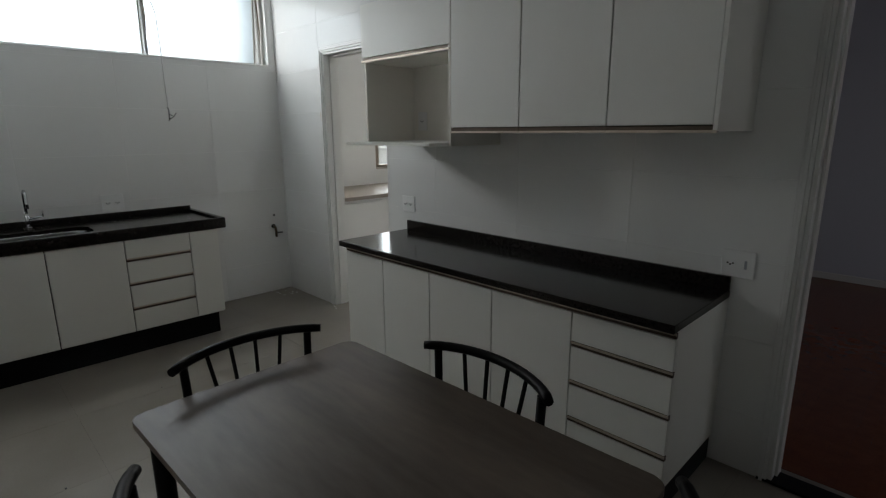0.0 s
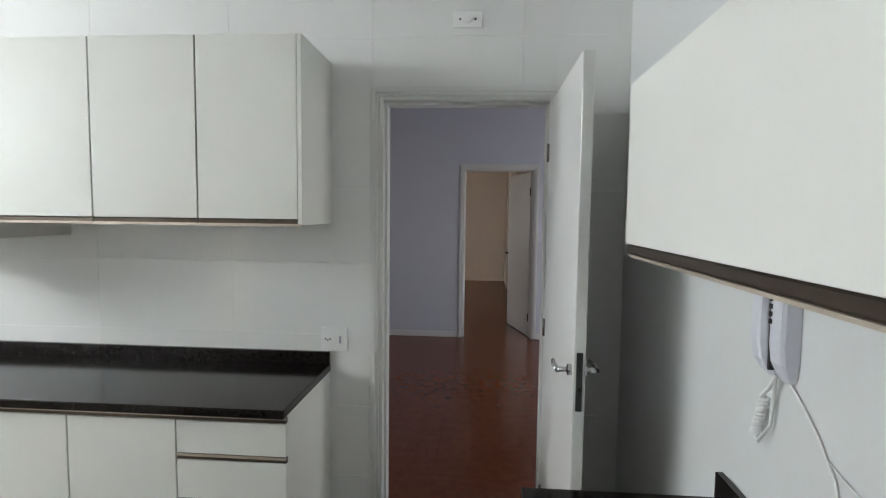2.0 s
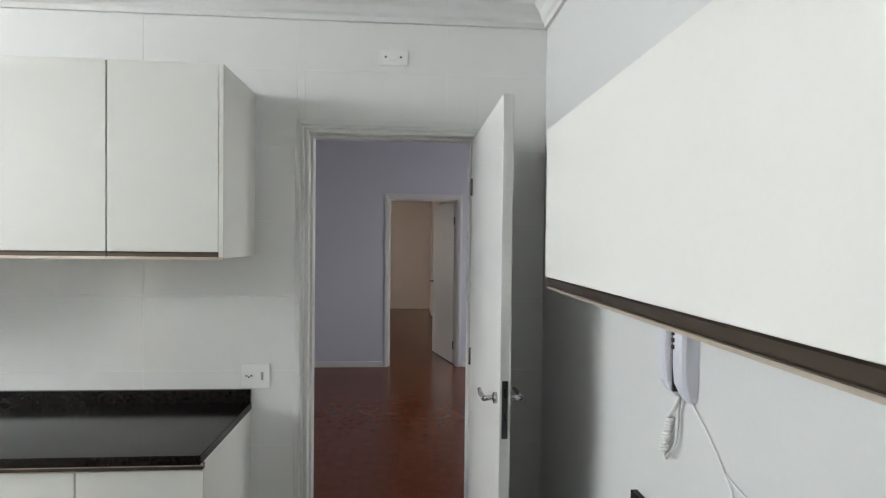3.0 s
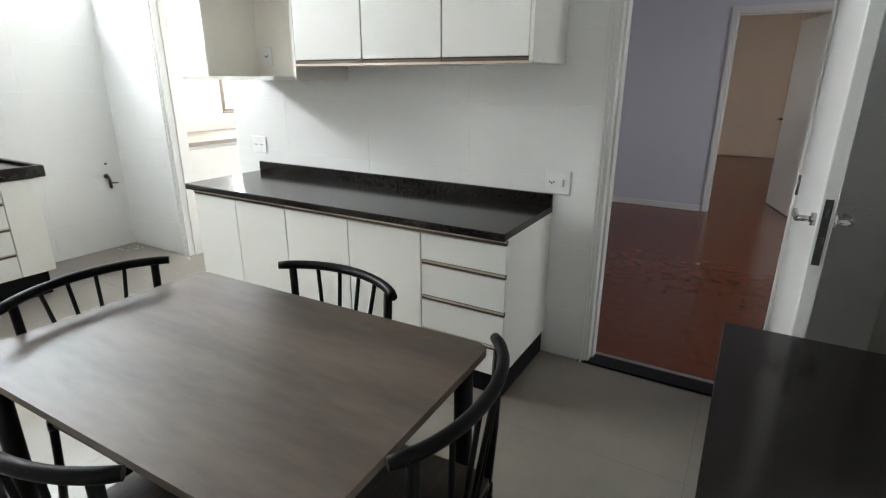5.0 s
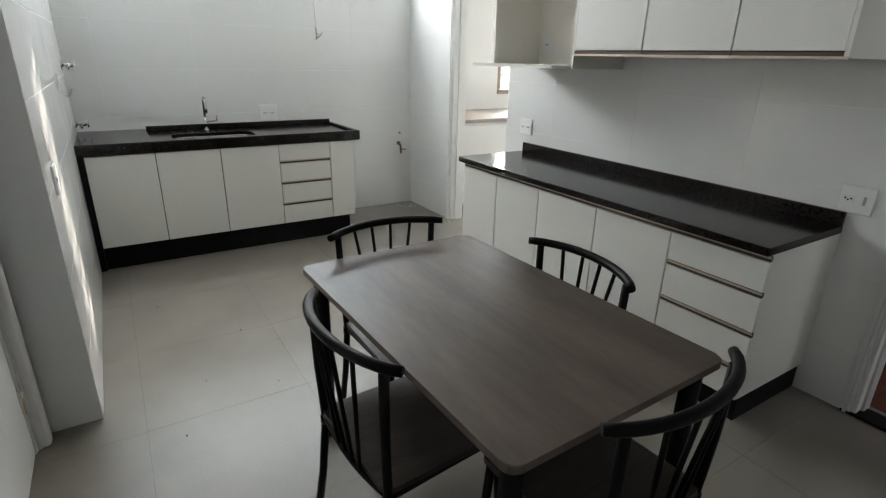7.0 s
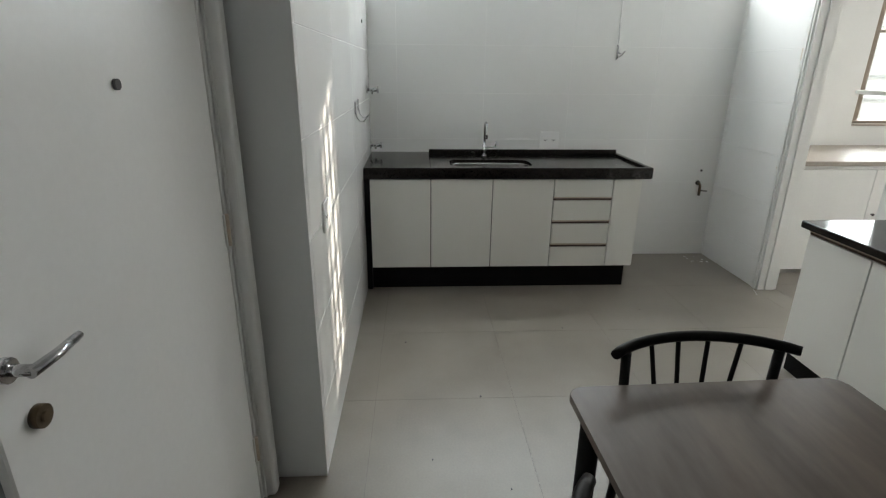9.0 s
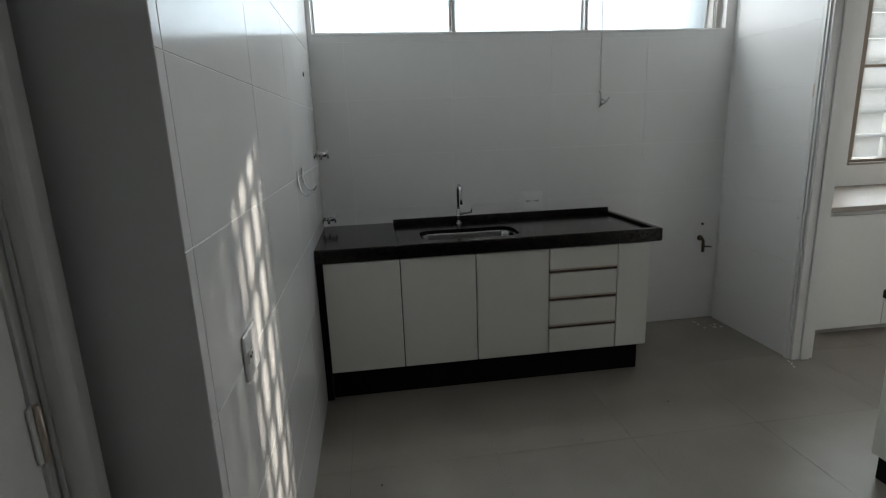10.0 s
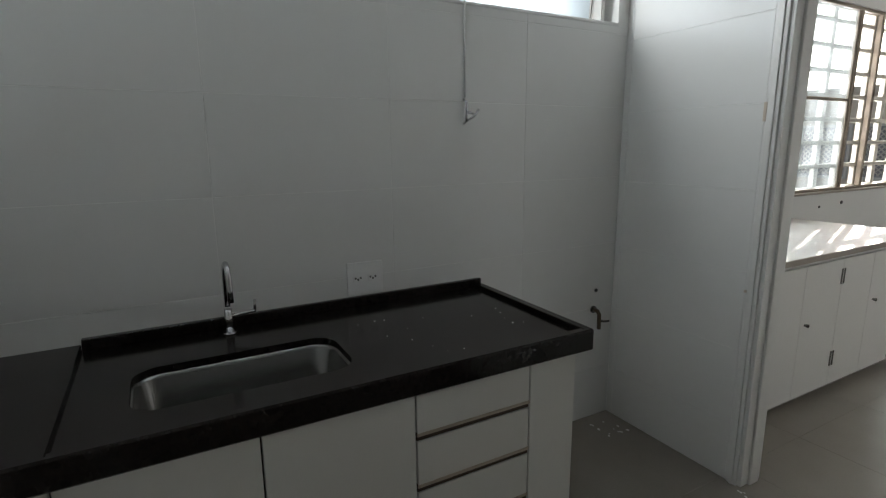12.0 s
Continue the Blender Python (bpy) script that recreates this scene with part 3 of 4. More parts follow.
# ---- kitchen furniture ----
def profile_handle(parent, x0, x1, y, z, axis="x", height=0.024, high=True):
    """A bronze pull profile with a pale lip along one edge; the front faces -y (axis x) or +x/-x given by axis."""
    l0, l1 = (z + height * 0.66, z + height + 0.001) if high else (z - 0.003, z + 0.007)
    if axis == "x":
        grip = part("handle", boxes((x0, x1, y + 0.003, y + 0.019, z, z + height), bevel=0.001), M_BRONZE, parent, "bronze aluminium pull profile")
        part("handle_lip", boxes((x0, x1, y - 0.003, y + 0.003, l0, l1)), M_LIP, grip, "pale metal lip")
    else:
        s = 1 if axis == "+" else -1
        a, b = sorted((y - s * 0.003, y - s * 0.019))
        grip = part("handle", boxes((a, b, x0, x1, z, z + height), bevel=0.001), M_BRONZE, parent, "bronze aluminium pull profile")
        a, b = sorted((y + s * 0.003, y - s * 0.003))
        part("handle_lip", boxes((a, b, x0, x1, l0, l1)), M_LIP, grip, "pale metal lip")


# base cabinets along the tiled wall
BT, BB = 0.80, 0.13
FRONT = 2.65


def base_body(x0, x1):
    return (("side_panel", x0, x0 + 0.016, FRONT + 0.0242, YN - 0.002, BB, BT), ("side_panel", x1 - 0.016, x1, FRONT + 0.0242, YN - 0.002, BB, BT), ("bottom_panel", x0 + 0.016, x1 - 0.016, FRONT + 0.0242, YN - 0.002, BB, BB + 0.016), ("back_panel", x0 + 0.016, x1 - 0.016, YN - 0.012, YN - 0.002, BB + 0.016, BT))


def two_door_base(x0, xm, x1):
    c = thing("base_cabinet", "white two-door base cabinet with bronze pull profile", "cabinet", ((x0 + x1) / 2, YN - 0.25, 0), "base cabinets along the tiled wall")
    panels(c, M_LAMINATE, *base_body(x0, x1))
    part("plinth", boxes((x0, x1, FRONT + 0.045, FRONT + 0.06, 0, BB)), M_KICK, c, "black plinth")
    for a, b in ((x0, xm), (xm, x1)):
        part("door", boxes((a + 0.0032, b - 0.0032, FRONT, FRONT + 0.018, BB, BT - 0.032), bevel=0.0012), M_LAMINATE, c)
    # dark sheet, painted shade showing between the doors
    part("gap", boxes((x0, x1, FRONT + 0.020, FRONT + 0.024, BB, BT)), M_SHADOWGAP, c, "dark sheet painting the shade behind doors and pull")
    profile_handle(c, x0 + 0.001, x1 - 0.001, FRONT, BT - 0.030, height=0.022)
    return c


two_door_base(-2.255, -1.875, -1.468)
two_door_base(-1.468, -1.020, -0.574)
drawers = thing("drawer_cabinet", "white four-drawer base cabinet with bronze pulls", "cabinet", (-0.4, YN - 0.25, 0))
panels(drawers, M_LAMINATE, *base_body(-0.574, -0.1525))
part("side_panel", boxes((-0.152, -0.138, FRONT + 0.0185, YN - 0.002, BB, BT)), M_LAMINATE, drawers)
# dark sheet, painted shade showing between the drawer fronts
part("gap", boxes((-0.574, -0.1525, FRONT + 0.020, FRONT + 0.024, BB, BT)), M_SHADOWGAP, drawers, "dark sheet painting the shade behind fronts and pulls")
part("plinth", boxes((-0.574, -0.148, FRONT + 0.045, FRONT + 0.06, 0, BB), (-0.163, -0.148, FRONT + 0.06, YN - 0.002, 0, BB)), M_KICK, drawers, "black plinth returning along the side")
for z0, z1 in ((0.640, BT - 0.002), (0.460, 0.612), (0.285, 0.432), (BB, 0.257)):
    part("drawer_front", boxes((-0.5716, -0.1385, FRONT, FRONT + 0.018, z0, z1 - (0.03 if z1 > 0.7 else 0)), bevel=0.0012), M_LAMINATE, drawers)
for z in (BT - 0.030, 0.614, 0.434, 0.259):
    profile_handle(drawers, -0.573, -0.138, FRONT, z, height=0.022)

worktop = thing("worktop", "polished black granite worktop with low upstand", "worktop", (-1.25, 2.94, BT))
part("slab", boxes((-2.282, -0.134, 2.615, YN - 0.001, BT + 0.0005, BT + 0.035), bevel=0.003), M_GRANITE, worktop)
part("upstand", boxes((-2.282, -0.136, YN - 0.022, YN - 0.001, BT + 0.0352, BT + 0.098), bevel=0.002), M_GRANITE, worktop)

# wall cabinets
UT, UB, UF = 2.262, 1.518, 2.80
for a, b in ((-1.447, -1.000), (-1.000, -0.553), (-0.553, -0.124)):
    c = thing("wall_cabinet", "white single-door wall cabinet with bronze bottom pull", "cabinet", ((a + b) / 2, YN, UB), "wall cabinets over the worktop")
    panels(c, M_LAMINATE, ("side_panel", a, a + 0.016, UF + 0.0225, YN - 0.001, UB, UT), ("side_panel", b - 0.016, b, UF + 0.0225 if b < -0.2 else UF, YN - 0.001, UB, UT), ("bottom_panel", a + 0.016, b - 0.016, UF + 0.0225, YN - 0.001, UB + 0.004, UB + 0.02), ("top_panel", a + 0.016, b - 0.016, UF + 0.0225, YN - 0.001, UT - 0.016, UT), ("back_panel", a + 0.016, b - 0.016, YN - 0.012, YN - 0.001, UB + 0.02, UT - 0.016))
    part("door", boxes((a + 0.0032, b - (0.0032 if b < -0.2 else 0.018), UF, UF + 0.018, UB + 0.024, UT), bevel=0.0012), M_LAMINATE, c)
    # dark sheet, painted shade around the door edge
    part("gap", boxes((a, b - (0 if b < -0.2 else 0.0165), UF + 0.0195, UF + 0.022, UB + 0.02, UT - 0.002)), M_SHADOWGAP, c)
    profile_handle(c, a + 0.001, b - 0.001, UF, UB - 0.002, height=0.022, high=False)
niche = thing("microwave_cabinet", "white wall cabinet with open microwave niche below", "cabinet", (-1.88, YN, 1.45))
NX0, NX1, NB = -2.212, -1.448, 1.444
panels(niche, M_CABIN, ("side_panel", NX0, NX0 + 0.016, UF + 0.02, YN - 0.001, NB + 0.018, UT), ("side_panel", NX1 - 0.016, NX1, UF + 0.002, YN - 0.001, NB, UT), ("divider", NX0 + 0.016, NX1 - 0.016, UF + 0.02, YN - 0.001, 1.932, 1.947), ("top_panel", NX0 + 0.016, NX1 - 0.016, UF + 0.02, YN - 0.001, UT - 0.016, UT))
part("back_panel", boxes((NX0 + 0.016, NX1 - 0.016, YN - 0.010, YN - 0.001, NB + 0.018, UT - 0.016)), M_CABIN, niche)
part("shelf", boxes((NX0, NX1 - 0.017, 2.66, YN - 0.001, NB, NB + 0.0175), bevel=0.0012), M_LAMINATE, niche, "protruding white shelf board")
part("door", boxes((NX0 + 0.002, NX1 - 0.002, UF, UF + 0.018, 1.962, UT), bevel=0.0012), M_LAMINATE, niche)
profile_handle(niche, NX0 + 0.001, NX1 - 0.001, UF, 1.937, height=0.022, high=False)


def wall_plate(name, label, center, normal, w, h, slots, category="socket"):
    """A white plate on a wall; slots are (u, v, w, h, dark) rectangles on it."""
    n = Vector(normal)
    u = Vector((0, 0, 1)).cross(n)
    c = Vector(center)
    t = thing(name, label, category, center)

    def flat(u0, v0, ww, hh, d0, d1, bev):
        a = c + u * (u0 - ww / 2) + n * d0 + Vector((0, 0, v0 - hh / 2))
        b = c + u * (u0 + ww / 2) + n * d1 + Vector((0, 0, v0 + hh / 2))
        lo, hi = [min(p, q) for p, q in zip(a, b)], [max(p, q) for p, q in zip(a, b)]
        return box(bmesh.new(), lo[0], hi[0], lo[1], hi[1], lo[2], hi[2], bev)

    part("plate", flat(0, 0, w, h, 0.0005, 0.009, 0.003), M_PLASTIC, t)
    for u0, v0, ww, hh, dark in slots:
        part("slot" if dark else "module", flat(u0, v0, ww, hh, 0.0085, 0.0105 if dark else 0.012, 0.0008), M_DARKPLASTIC if dark else M_PLASTIC, t)
    return t


def socket(label, center, normal, w, h, mods):
    slots = []
    for m in mods:
        slots.append((m, 0, 0.042, 0.028, False))
    t = wall_plate("socket", label, center, normal, w, h, slots)
    n = Vector(normal)
    u = Vector((0, 0, 1)).cross(n)
    for m in mods:
        for d, e in ((-0.011, 0.002), (0.0, -0.004), (0.011, 0.002)):
            p = Vector(center) + u * (m + d) + Vector((0, 0, e))
            part("contact", tubes(([p + n * 0.010, p + n * 0.0128], 0.0043), sides=8), M_DARKPLASTIC, t, "dark socket hole")
    return t


socket("white double socket on the tiles above the worktop", (-2.277, YN, 1.013), (0, -1, 0), 0.135, 0.115, (-0.028, 0.028))
s1 = socket("white socket and switch plate beside the worktop end", (-0.115, YN, 0.958), (0, -1, 0), 0.13, 0.118, (-0.03,))
part("switch", boxes((-0.090, -0.080, YN - 0.0125, YN - 0.009, 0.940, 0.976)), M_GREYPLASTIC, s1, "narrow grey rocker")
socket("white double socket on the tiles behind the sink", (XW, 1.772, 0.993), (1, 0, 0), 0.155, 0.135, (-0.032, 0.032))
socket("white socket inside the microwave niche", (-2.105, YN - 0.010, 1.587), (0, -1, 0), 0.085, 0.12, (0.0,))
s2 = socket("white socket and switch plate on the sunlit tiled wall", (-1.875, YS, 0.985), (0, 1, 0), 0.125, 0.118, (-0.03,))
sensor = wall_plate("wall_outlet_plate", "white plate with round centre high above the door", (0.507, YN, 2.452), (0, -1, 0), 0.135, 0.078, [], "wall plate")
part("knob", tubes(([(0.507, YN - 0.008, 2.452), (0.507, YN - 0.016, 2.452)], 0.019), sides=18), M_PLASTIC, sensor)
for x in (0.472, 0.542):
    part("screw", tubes(([(x, YN - 0.008, 2.452), (x, YN - 0.0105, 2.452)], 0.005)), M_DARKPLASTIC, sensor, "dark screw head")
sw = wall_plate("light_switch", "white light switch beside the far doorway", (1.43, YF, 0.98), (0, -1, 0), 0.07, 0.115, [(0, 0, 0.025, 0.045, False)], "switch")

# sink run
SX = -3.39
SB, ST = 0.172, 0.845


def sink_unit(y0, y1, label, fronts, name="sink_cabinet"):
    c = thing(name, label, "cabinet", (XW + 0.3, (y0 + y1) / 2, 0), "cabinets under the sink worktop")
    panels(c, M_LAMINATE, ("side_panel", XW + 0.002, SX - 0.0242, y0, y0 + 0.016, SB, ST), ("side_panel", XW + 0.002, SX - 0.0242, y1 - 0.016, y1, SB, ST), ("bottom_panel", XW + 0.002, SX - 0.0242, y0 + 0.016, y1 - 0.016, SB, SB + 0.016))
    # dark sheet, painted shade showing between the sink fronts
    part("gap", boxes((SX - 0.024, SX - 0.0195, y0, y1, SB, ST)), M_SHADOWGAP, c, "dark sheet painting the shade behind fronts and pulls")
    part("plinth", boxes((SX - 0.055, SX - 0.04, y0, min(y1, 2.235), 0, SB)), M_KICK, c, "black plinth")
    for a, b, z0, z1 in fronts:
        part("door" if z1 - z0 > 0.3 else "drawer_front", boxes((SX - 0.018, SX, a + 0.0032, b - 0.0032, z0, z1), bevel=0.0012), M_LAMINATE, c)
    return c


c = sink_unit(0.368, 0.790, "white single-door sink cabinet", [(0.368, 0.790, SB, ST - 0.032)])
profile_handle(c, 0.369, 0.789, SX, ST - 0.030, "+")
c = sink_unit(0.790, 1.652, "white two-door cabinet under the sink", [(0.790, 1.220, SB, ST - 0.032), (1.220, 1.652, SB, ST - 0.032)])
profile_handle(c, 0.791, 1.651, SX, ST - 0.030, "+")
c = sink_unit(1.652, 2.070, "white four-drawer cabinet beside the sink", [(1.652, 2.070, a, b) for a, b in ((0.690, ST - 0.032), (0.520, 0.664), (0.345, 0.494), (SB, 0.319))], "drawer_cabinet")
for z in (ST - 0.030, 0.666, 0.496, 0.321):
    profile_handle(c, 1.653, 2.069, SX, z, "+")
c = sink_unit(2.070, 2.270, "narrow white end cabinet beside the drawers", [(2.070, 2.270, SB, ST - 0.032)], "end_cabinet")
profile_handle(c, 2.071, 2.269, SX, ST - 0.030, "+")
part("side_panel", boxes((XW + 0.002, SX - 0.02, 2.2702, 2.280, SB, ST)), M_LAMINATE, c)
tagged(part("filler_strip", boxes((SX - 0.05, SX - 0.006, YS + 0.001, 0.3675, 0.0, ST), bevel=0.001), M_KICK), "dark filler strip between cabinet and wall", "filler strip")

sink_top = thing("sink_worktop", "black granite sink worktop with raised rim", "worktop", (XW + 0.37, 1.32, ST))
X0, X1, Y0, Y1 = XW + 0.002, SX + 0.015, YS + 0.001, 2.332
bx0, bx1, by0, by1 = -3.83, -3.535, 0.935, 1.535
def sink_slab():
    """The worktop plate with the basin's opening cut through it, as one piece."""
    bm = bmesh.new()
    out = ((X0, 0.7902), (X1, 0.7902), (X1, Y1), (X0, Y1))
    inn = ((bx0, by0), (bx1, by0), (bx1, by1), (bx0, by1))
    ring = [[bm.verts.new((x, y, z)) for x, y in q] for z in (ST, ST + 0.034) for q in (out, inn)]
    for k in range(4):
        m = (k + 1) % 4
        bm.faces.new((ring[0][k], ring[0][m], ring[1][m], ring[1][k]))
        bm.faces.new((ring[2][k], ring[2][m], ring[3][m], ring[3][k]))
        bm.faces.new((ring[0][k], ring[0][m], ring[2][m], ring[2][k]))
        bm.faces.new((ring[1][k], ring[1][m], ring[3][m], ring[3][k]))
    return bm


part("slab", sink_slab(), M_GRANITE, sink_top)
part("raised_slab", boxes((X0, X1, Y0, 0.7898, ST, ST + 0.052), bevel=0.003), M_GRANITE, sink_top, "raised dry end of the worktop")
part("rim", boxes((X1 - 0.03, X1, 0.792, Y1 - 0.031, ST + 0.0342, ST + 0.052), (X0 + 0.03, X1, Y1 - 0.03, Y1, ST + 0.0342, ST + 0.052), (X0, X0 + 0.022, 0.792, Y1, ST + 0.0342, ST + 0.074), bevel=0.003), M_GRANITE, sink_top)
part("apron", boxes((X1 - 0.02, X1 + 0.003, Y0, Y1 + 0.003, ST - 0.025, ST + 0.0525), (X0 + 0.05, X1 - 0.0205, Y1 - 0.02, Y1 + 0.003, ST - 0.025, ST + 0.0525), bevel=0.006), M_GRANITE, sink_top)


def basin():
    bm = bmesh.new()
    rings = []
    for inset, z, r in ((-0.008, ST + 0.0115, 0.075), (0.004, ST + 0.011, 0.07), (0.010, ST + 0.0, 0.07), (0.022, ST - 0.10, 0.06), (0.045, ST - 0.135, 0.05), (0.10, ST - 0.142, 0.03)):
        rings.append([bm.verts.new((x, y, z)) for x, y in rounded(bx0 + inset, bx1 - inset, by0 + inset, by1 - inset, r, 6)])
    for a, b in zip(rings, rings[1:]):
        for k in range(len(a)):
            f = bm.faces.new((a[k], a[(k + 1) % len(a)], b[(k + 1) % len(a)], b[k]))
            f.smooth = True
    bm.faces.new(rings[-1])
    return bm


def basin_surround():
    """The worktop's cut edge with rounded corners."""
    bm = bmesh.new()
    outer = rounded(bx0, bx1, by0, by1, 0.002, 6)
    inner = rounded(bx0 + 0.001, bx1 - 0.001, by0 + 0.001, by1 - 0.001, 0.075, 6)
    a = [[bm.verts.new((x, y, z)) for x, y in ring] for z in (ST + 0.0338, ST + 0.012) for ring in (outer, inner)]
    n = len(outer)
    for p, q in ((0, 1), (1, 3)):
        for k in range(n):
            bm.faces.new((a[p][k], a[p][(k + 1) % n], a[q][(k + 1) % n], a[q][k]))
    return bm


part("cut_edge", basin_surround(), M_GRANITE, sink_top)
sink = thing("sink_basin", "brushed stainless steel undermount sink basin", "sink", (-3.68, 1.235, ST - 0.14))
part("bowl", basin(), M_STEEL, sink)
part("drain", tubes(([(-3.70, 1.30, ST - 0.1418), (-3.70, 1.30, ST - 0.138)], 0.045), ([(-3.70, 1.30, ST - 0.139), (-3.70, 1.30, ST - 0.134)], 0.028), sides=20), M_CHROME, sink)
faucet = thing("faucet", "slim chrome gooseneck kitchen faucet", "faucet", (-4.02, 1.232, ST + 0.034))
zf = ST + 0.034
part("base", tubes(([(-4.02, 1.232, zf), (-4.02, 1.232, zf + 0.008)], 0.022), ([(-4.02, 1.232, zf + 0.008), (-4.02, 1.232, zf + 0.09)], 0.0135), sides=16), M_CHROME, faucet)
part("spout", tubes(([(-4.02, 1.232, zf + 0.10), (-4.02, 1.232, zf + 0.208)] + [(-4.02 + 0.055 - 0.055 * math.cos(a), 1.232, zf + 0.208 + 0.055 * math.sin(a)) for a in (0.4, 0.8, 1.2, 1.6, 2.0, 2.4, 2.8)] + [(-3.905, 1.232, zf + 0.185), (-3.903, 1.232, zf + 0.145)], 0.0095), sides=12), M_CHROME, faucet)
part("lever", tubes(([(-4.02, 1.24, zf + 0.065), (-4.018, 1.275, zf + 0.068), (-4.01, 1.32, zf + 0.075)], [0.009, 0.007, 0.006]), ([(-4.011, 1.318, zf + 0.07), (-4.009, 1.322, zf + 0.115)], 0.005)), M_CHROME, faucet)

for x, y, z, label in ((-3.82, YS, 1.385, "chrome wall stop valve above the hooks"), (-3.99, YS, 0.965, "chrome wall stop valve just above the worktop")):
    v = thing("stop_valve", label, "valve", (x, y, z))
    part("flange", tubes(([(x, y, z), (x, y + 0.012, z)], 0.027), sides=16), M_CHROME, v)
    part("body", tubes(([(x, y + 0.01, z), (x, y + 0.06, z)], 0.012), ([(x, y + 0.045, z), (x, y + 0.075, z)], 0.015), ([(x, y + 0.042, z), (x, y + 0.042, z - 0.03)], 0.009), sides=12), M_CHROME, v)
    part("cross_handle", tubes(([(x - 0.024, y + 0.085, z), (x + 0.024, y + 0.085, z)], 0.006), ([(x, y + 0.085, z - 0.024), (x, y + 0.085, z + 0.024)], 0.006), ([(x, y + 0.07, z), (x, y + 0.09, z)], 0.009)), M_CHROME, v)
for x, z in ((-3.03, 1.300), (-3.20, 1.308)):
    h = thing("wall_hook", "curved chrome hook stuck on the tiles", "hook", (x, YS, z), "chrome hooks on the tiled wall")
    part("plate", boxes((x - 0.014, x + 0.014, YS + 0.0005, YS + 0.009, z - 0.022, z + 0.046), bevel=0.003), M_CHROME, h)
    part("hook", tubes(([(x, YS + 0.006, z), (x, YS + 0.012, z - 0.045), (x, YS + 0.03, z - 0.066), (x, YS + 0.052, z - 0.064), (x, YS + 0.068, z - 0.045)], 0.0052)), M_CHROME, h)
tagged(part("wall_plug", tubes(([(-3.68, YS, 1.83), (-3.68, YS + 0.006, 1.83)], 0.012), sides=12), M_DARKPLASTIC), "small dark wall plug high on the tiles", "wall plug")
gas = thing("gas_tap", "small brass gas tap with bent pipe on the tiles", "gas tap", (XW, 3.085, 0.59))
part("flange", tubes(([(XW, 3.075, 0.64), (XW + 0.008, 3.075, 0.64)], 0.02), sides=14), M_STEEL, gas)
part("pipe", tubes(([(XW + 0.005, 3.075, 0.64), (XW + 0.035, 3.075, 0.638), (XW + 0.045, 3.078, 0.62), (XW + 0.045, 3.08, 0.54)], 0.011), sides=12), M_BRASSY, gas)
part("handle", tubes(([(XW + 0.045, 3.08, 0.585), (XW + 0.06, 3.10, 0.583), (XW + 0.062, 3.135, 0.58)], 0.006)), M_STEEL, gas)
tagged(part("wall_plug", tubes(([(XW, 3.09, 0.745), (XW + 0.005, 3.09, 0.745)], 0.010), sides=12), M_DARKPLASTIC), "small dark hole plug above the gas tap", "wall plug")

# east side: base cabinet with worktop, wall cabinet, intercom
EZ = 0.80
EF, EY0, EY1 = 0.728, 0.95, 2.17
east = thing("base_cabinet", "white base cabinet standing beside the open door", "cabinet", (0.95, 1.55, 0))
panels(east, M_LAMINATE, ("side_panel", EF + 0.02, XE - 0.002, EY1 - 0.02, EY1 - 0.004, 0.10, EZ), ("side_panel", EF + 0.02, XE - 0.002, EY0 + 0.004, EY0 + 0.02, 0.10, EZ), ("bottom_panel", EF + 0.02, XE - 0.002, EY0 + 0.02, EY1 - 0.02, 0.10, 0.116))
part("plinth", boxes((EF + 0.05, EF + 0.065, EY0 + 0.01, EY1 - 0.01, 0, 0.10)), M_KICK, east, "black plinth")
for a, b in ((EY0 + 0.004, 1.56), (1.56, EY1 - 0.004)):
    part("door", boxes((EF, EF + 0.018, a + 0.0015, b - 0.0015, 0.10, EZ - 0.032), bevel=0.0012), M_LAMINATE, east)
profile_handle(east, EY0 + 0.005, EY1 - 0.005, EF, EZ - 0.030, "-")
etop = thing("worktop", "black granite worktop with upstand beside the open door", "worktop", (0.95, 1.55, EZ))
part("slab", boxes((EF - 0.022, XE - 0.001, EY0, EY1 + 0.005, EZ, EZ + 0.03), bevel=0.002), M_GRANITE, etop)
part("upstand", boxes((XE - 0.022, XE - 0.001, EY0, EY1 + 0.005, EZ + 0.0302, EZ + 0.10), bevel=0.002), M_GRANITE, etop)
UX = 0.935
eup = thing("wall_cabinet", "long white wall cabinet with thick bronze bottom pull", "cabinet", (1.07, 1.55, 1.5))
panels(eup, M_LAMINATE, ("side_panel", UX + 0.02, XE - 0.001, 2.059, 2.075, 1.4770, 1.884), ("side_panel", UX + 0.02, XE - 0.001, 0.95, 0.966, 1.4770, 1.884), ("top_panel", UX + 0.02, XE - 0.001, 0.966, 2.059, 1.868, 1.884), ("bottom_panel", UX + 0.03, XE - 0.001, 0.966, 2.059, 1.4770, 1.4930))
part("door", boxes((UX, UX + 0.018, 0.95, 2.075, 1.5070, 1.884), bevel=0.0012), M_LAMINATE, eup)
part("handle", boxes((UX + 0.004, UX + 0.026, 0.952, 2.075, 1.4830, 1.5065), bevel=0.004), M_BRONZE, eup, "dark bronze pull profile")
part("handle_lip", boxes((UX + 0.002, UX + 0.03, 0.952, 2.059, 1.4770, 1.4828)), M_LIP, eup, "pale metal lip")

phone = thing("intercom", "white wall intercom handset with dangling coiled cord", "intercom", (XE, 1.962, 1.320))


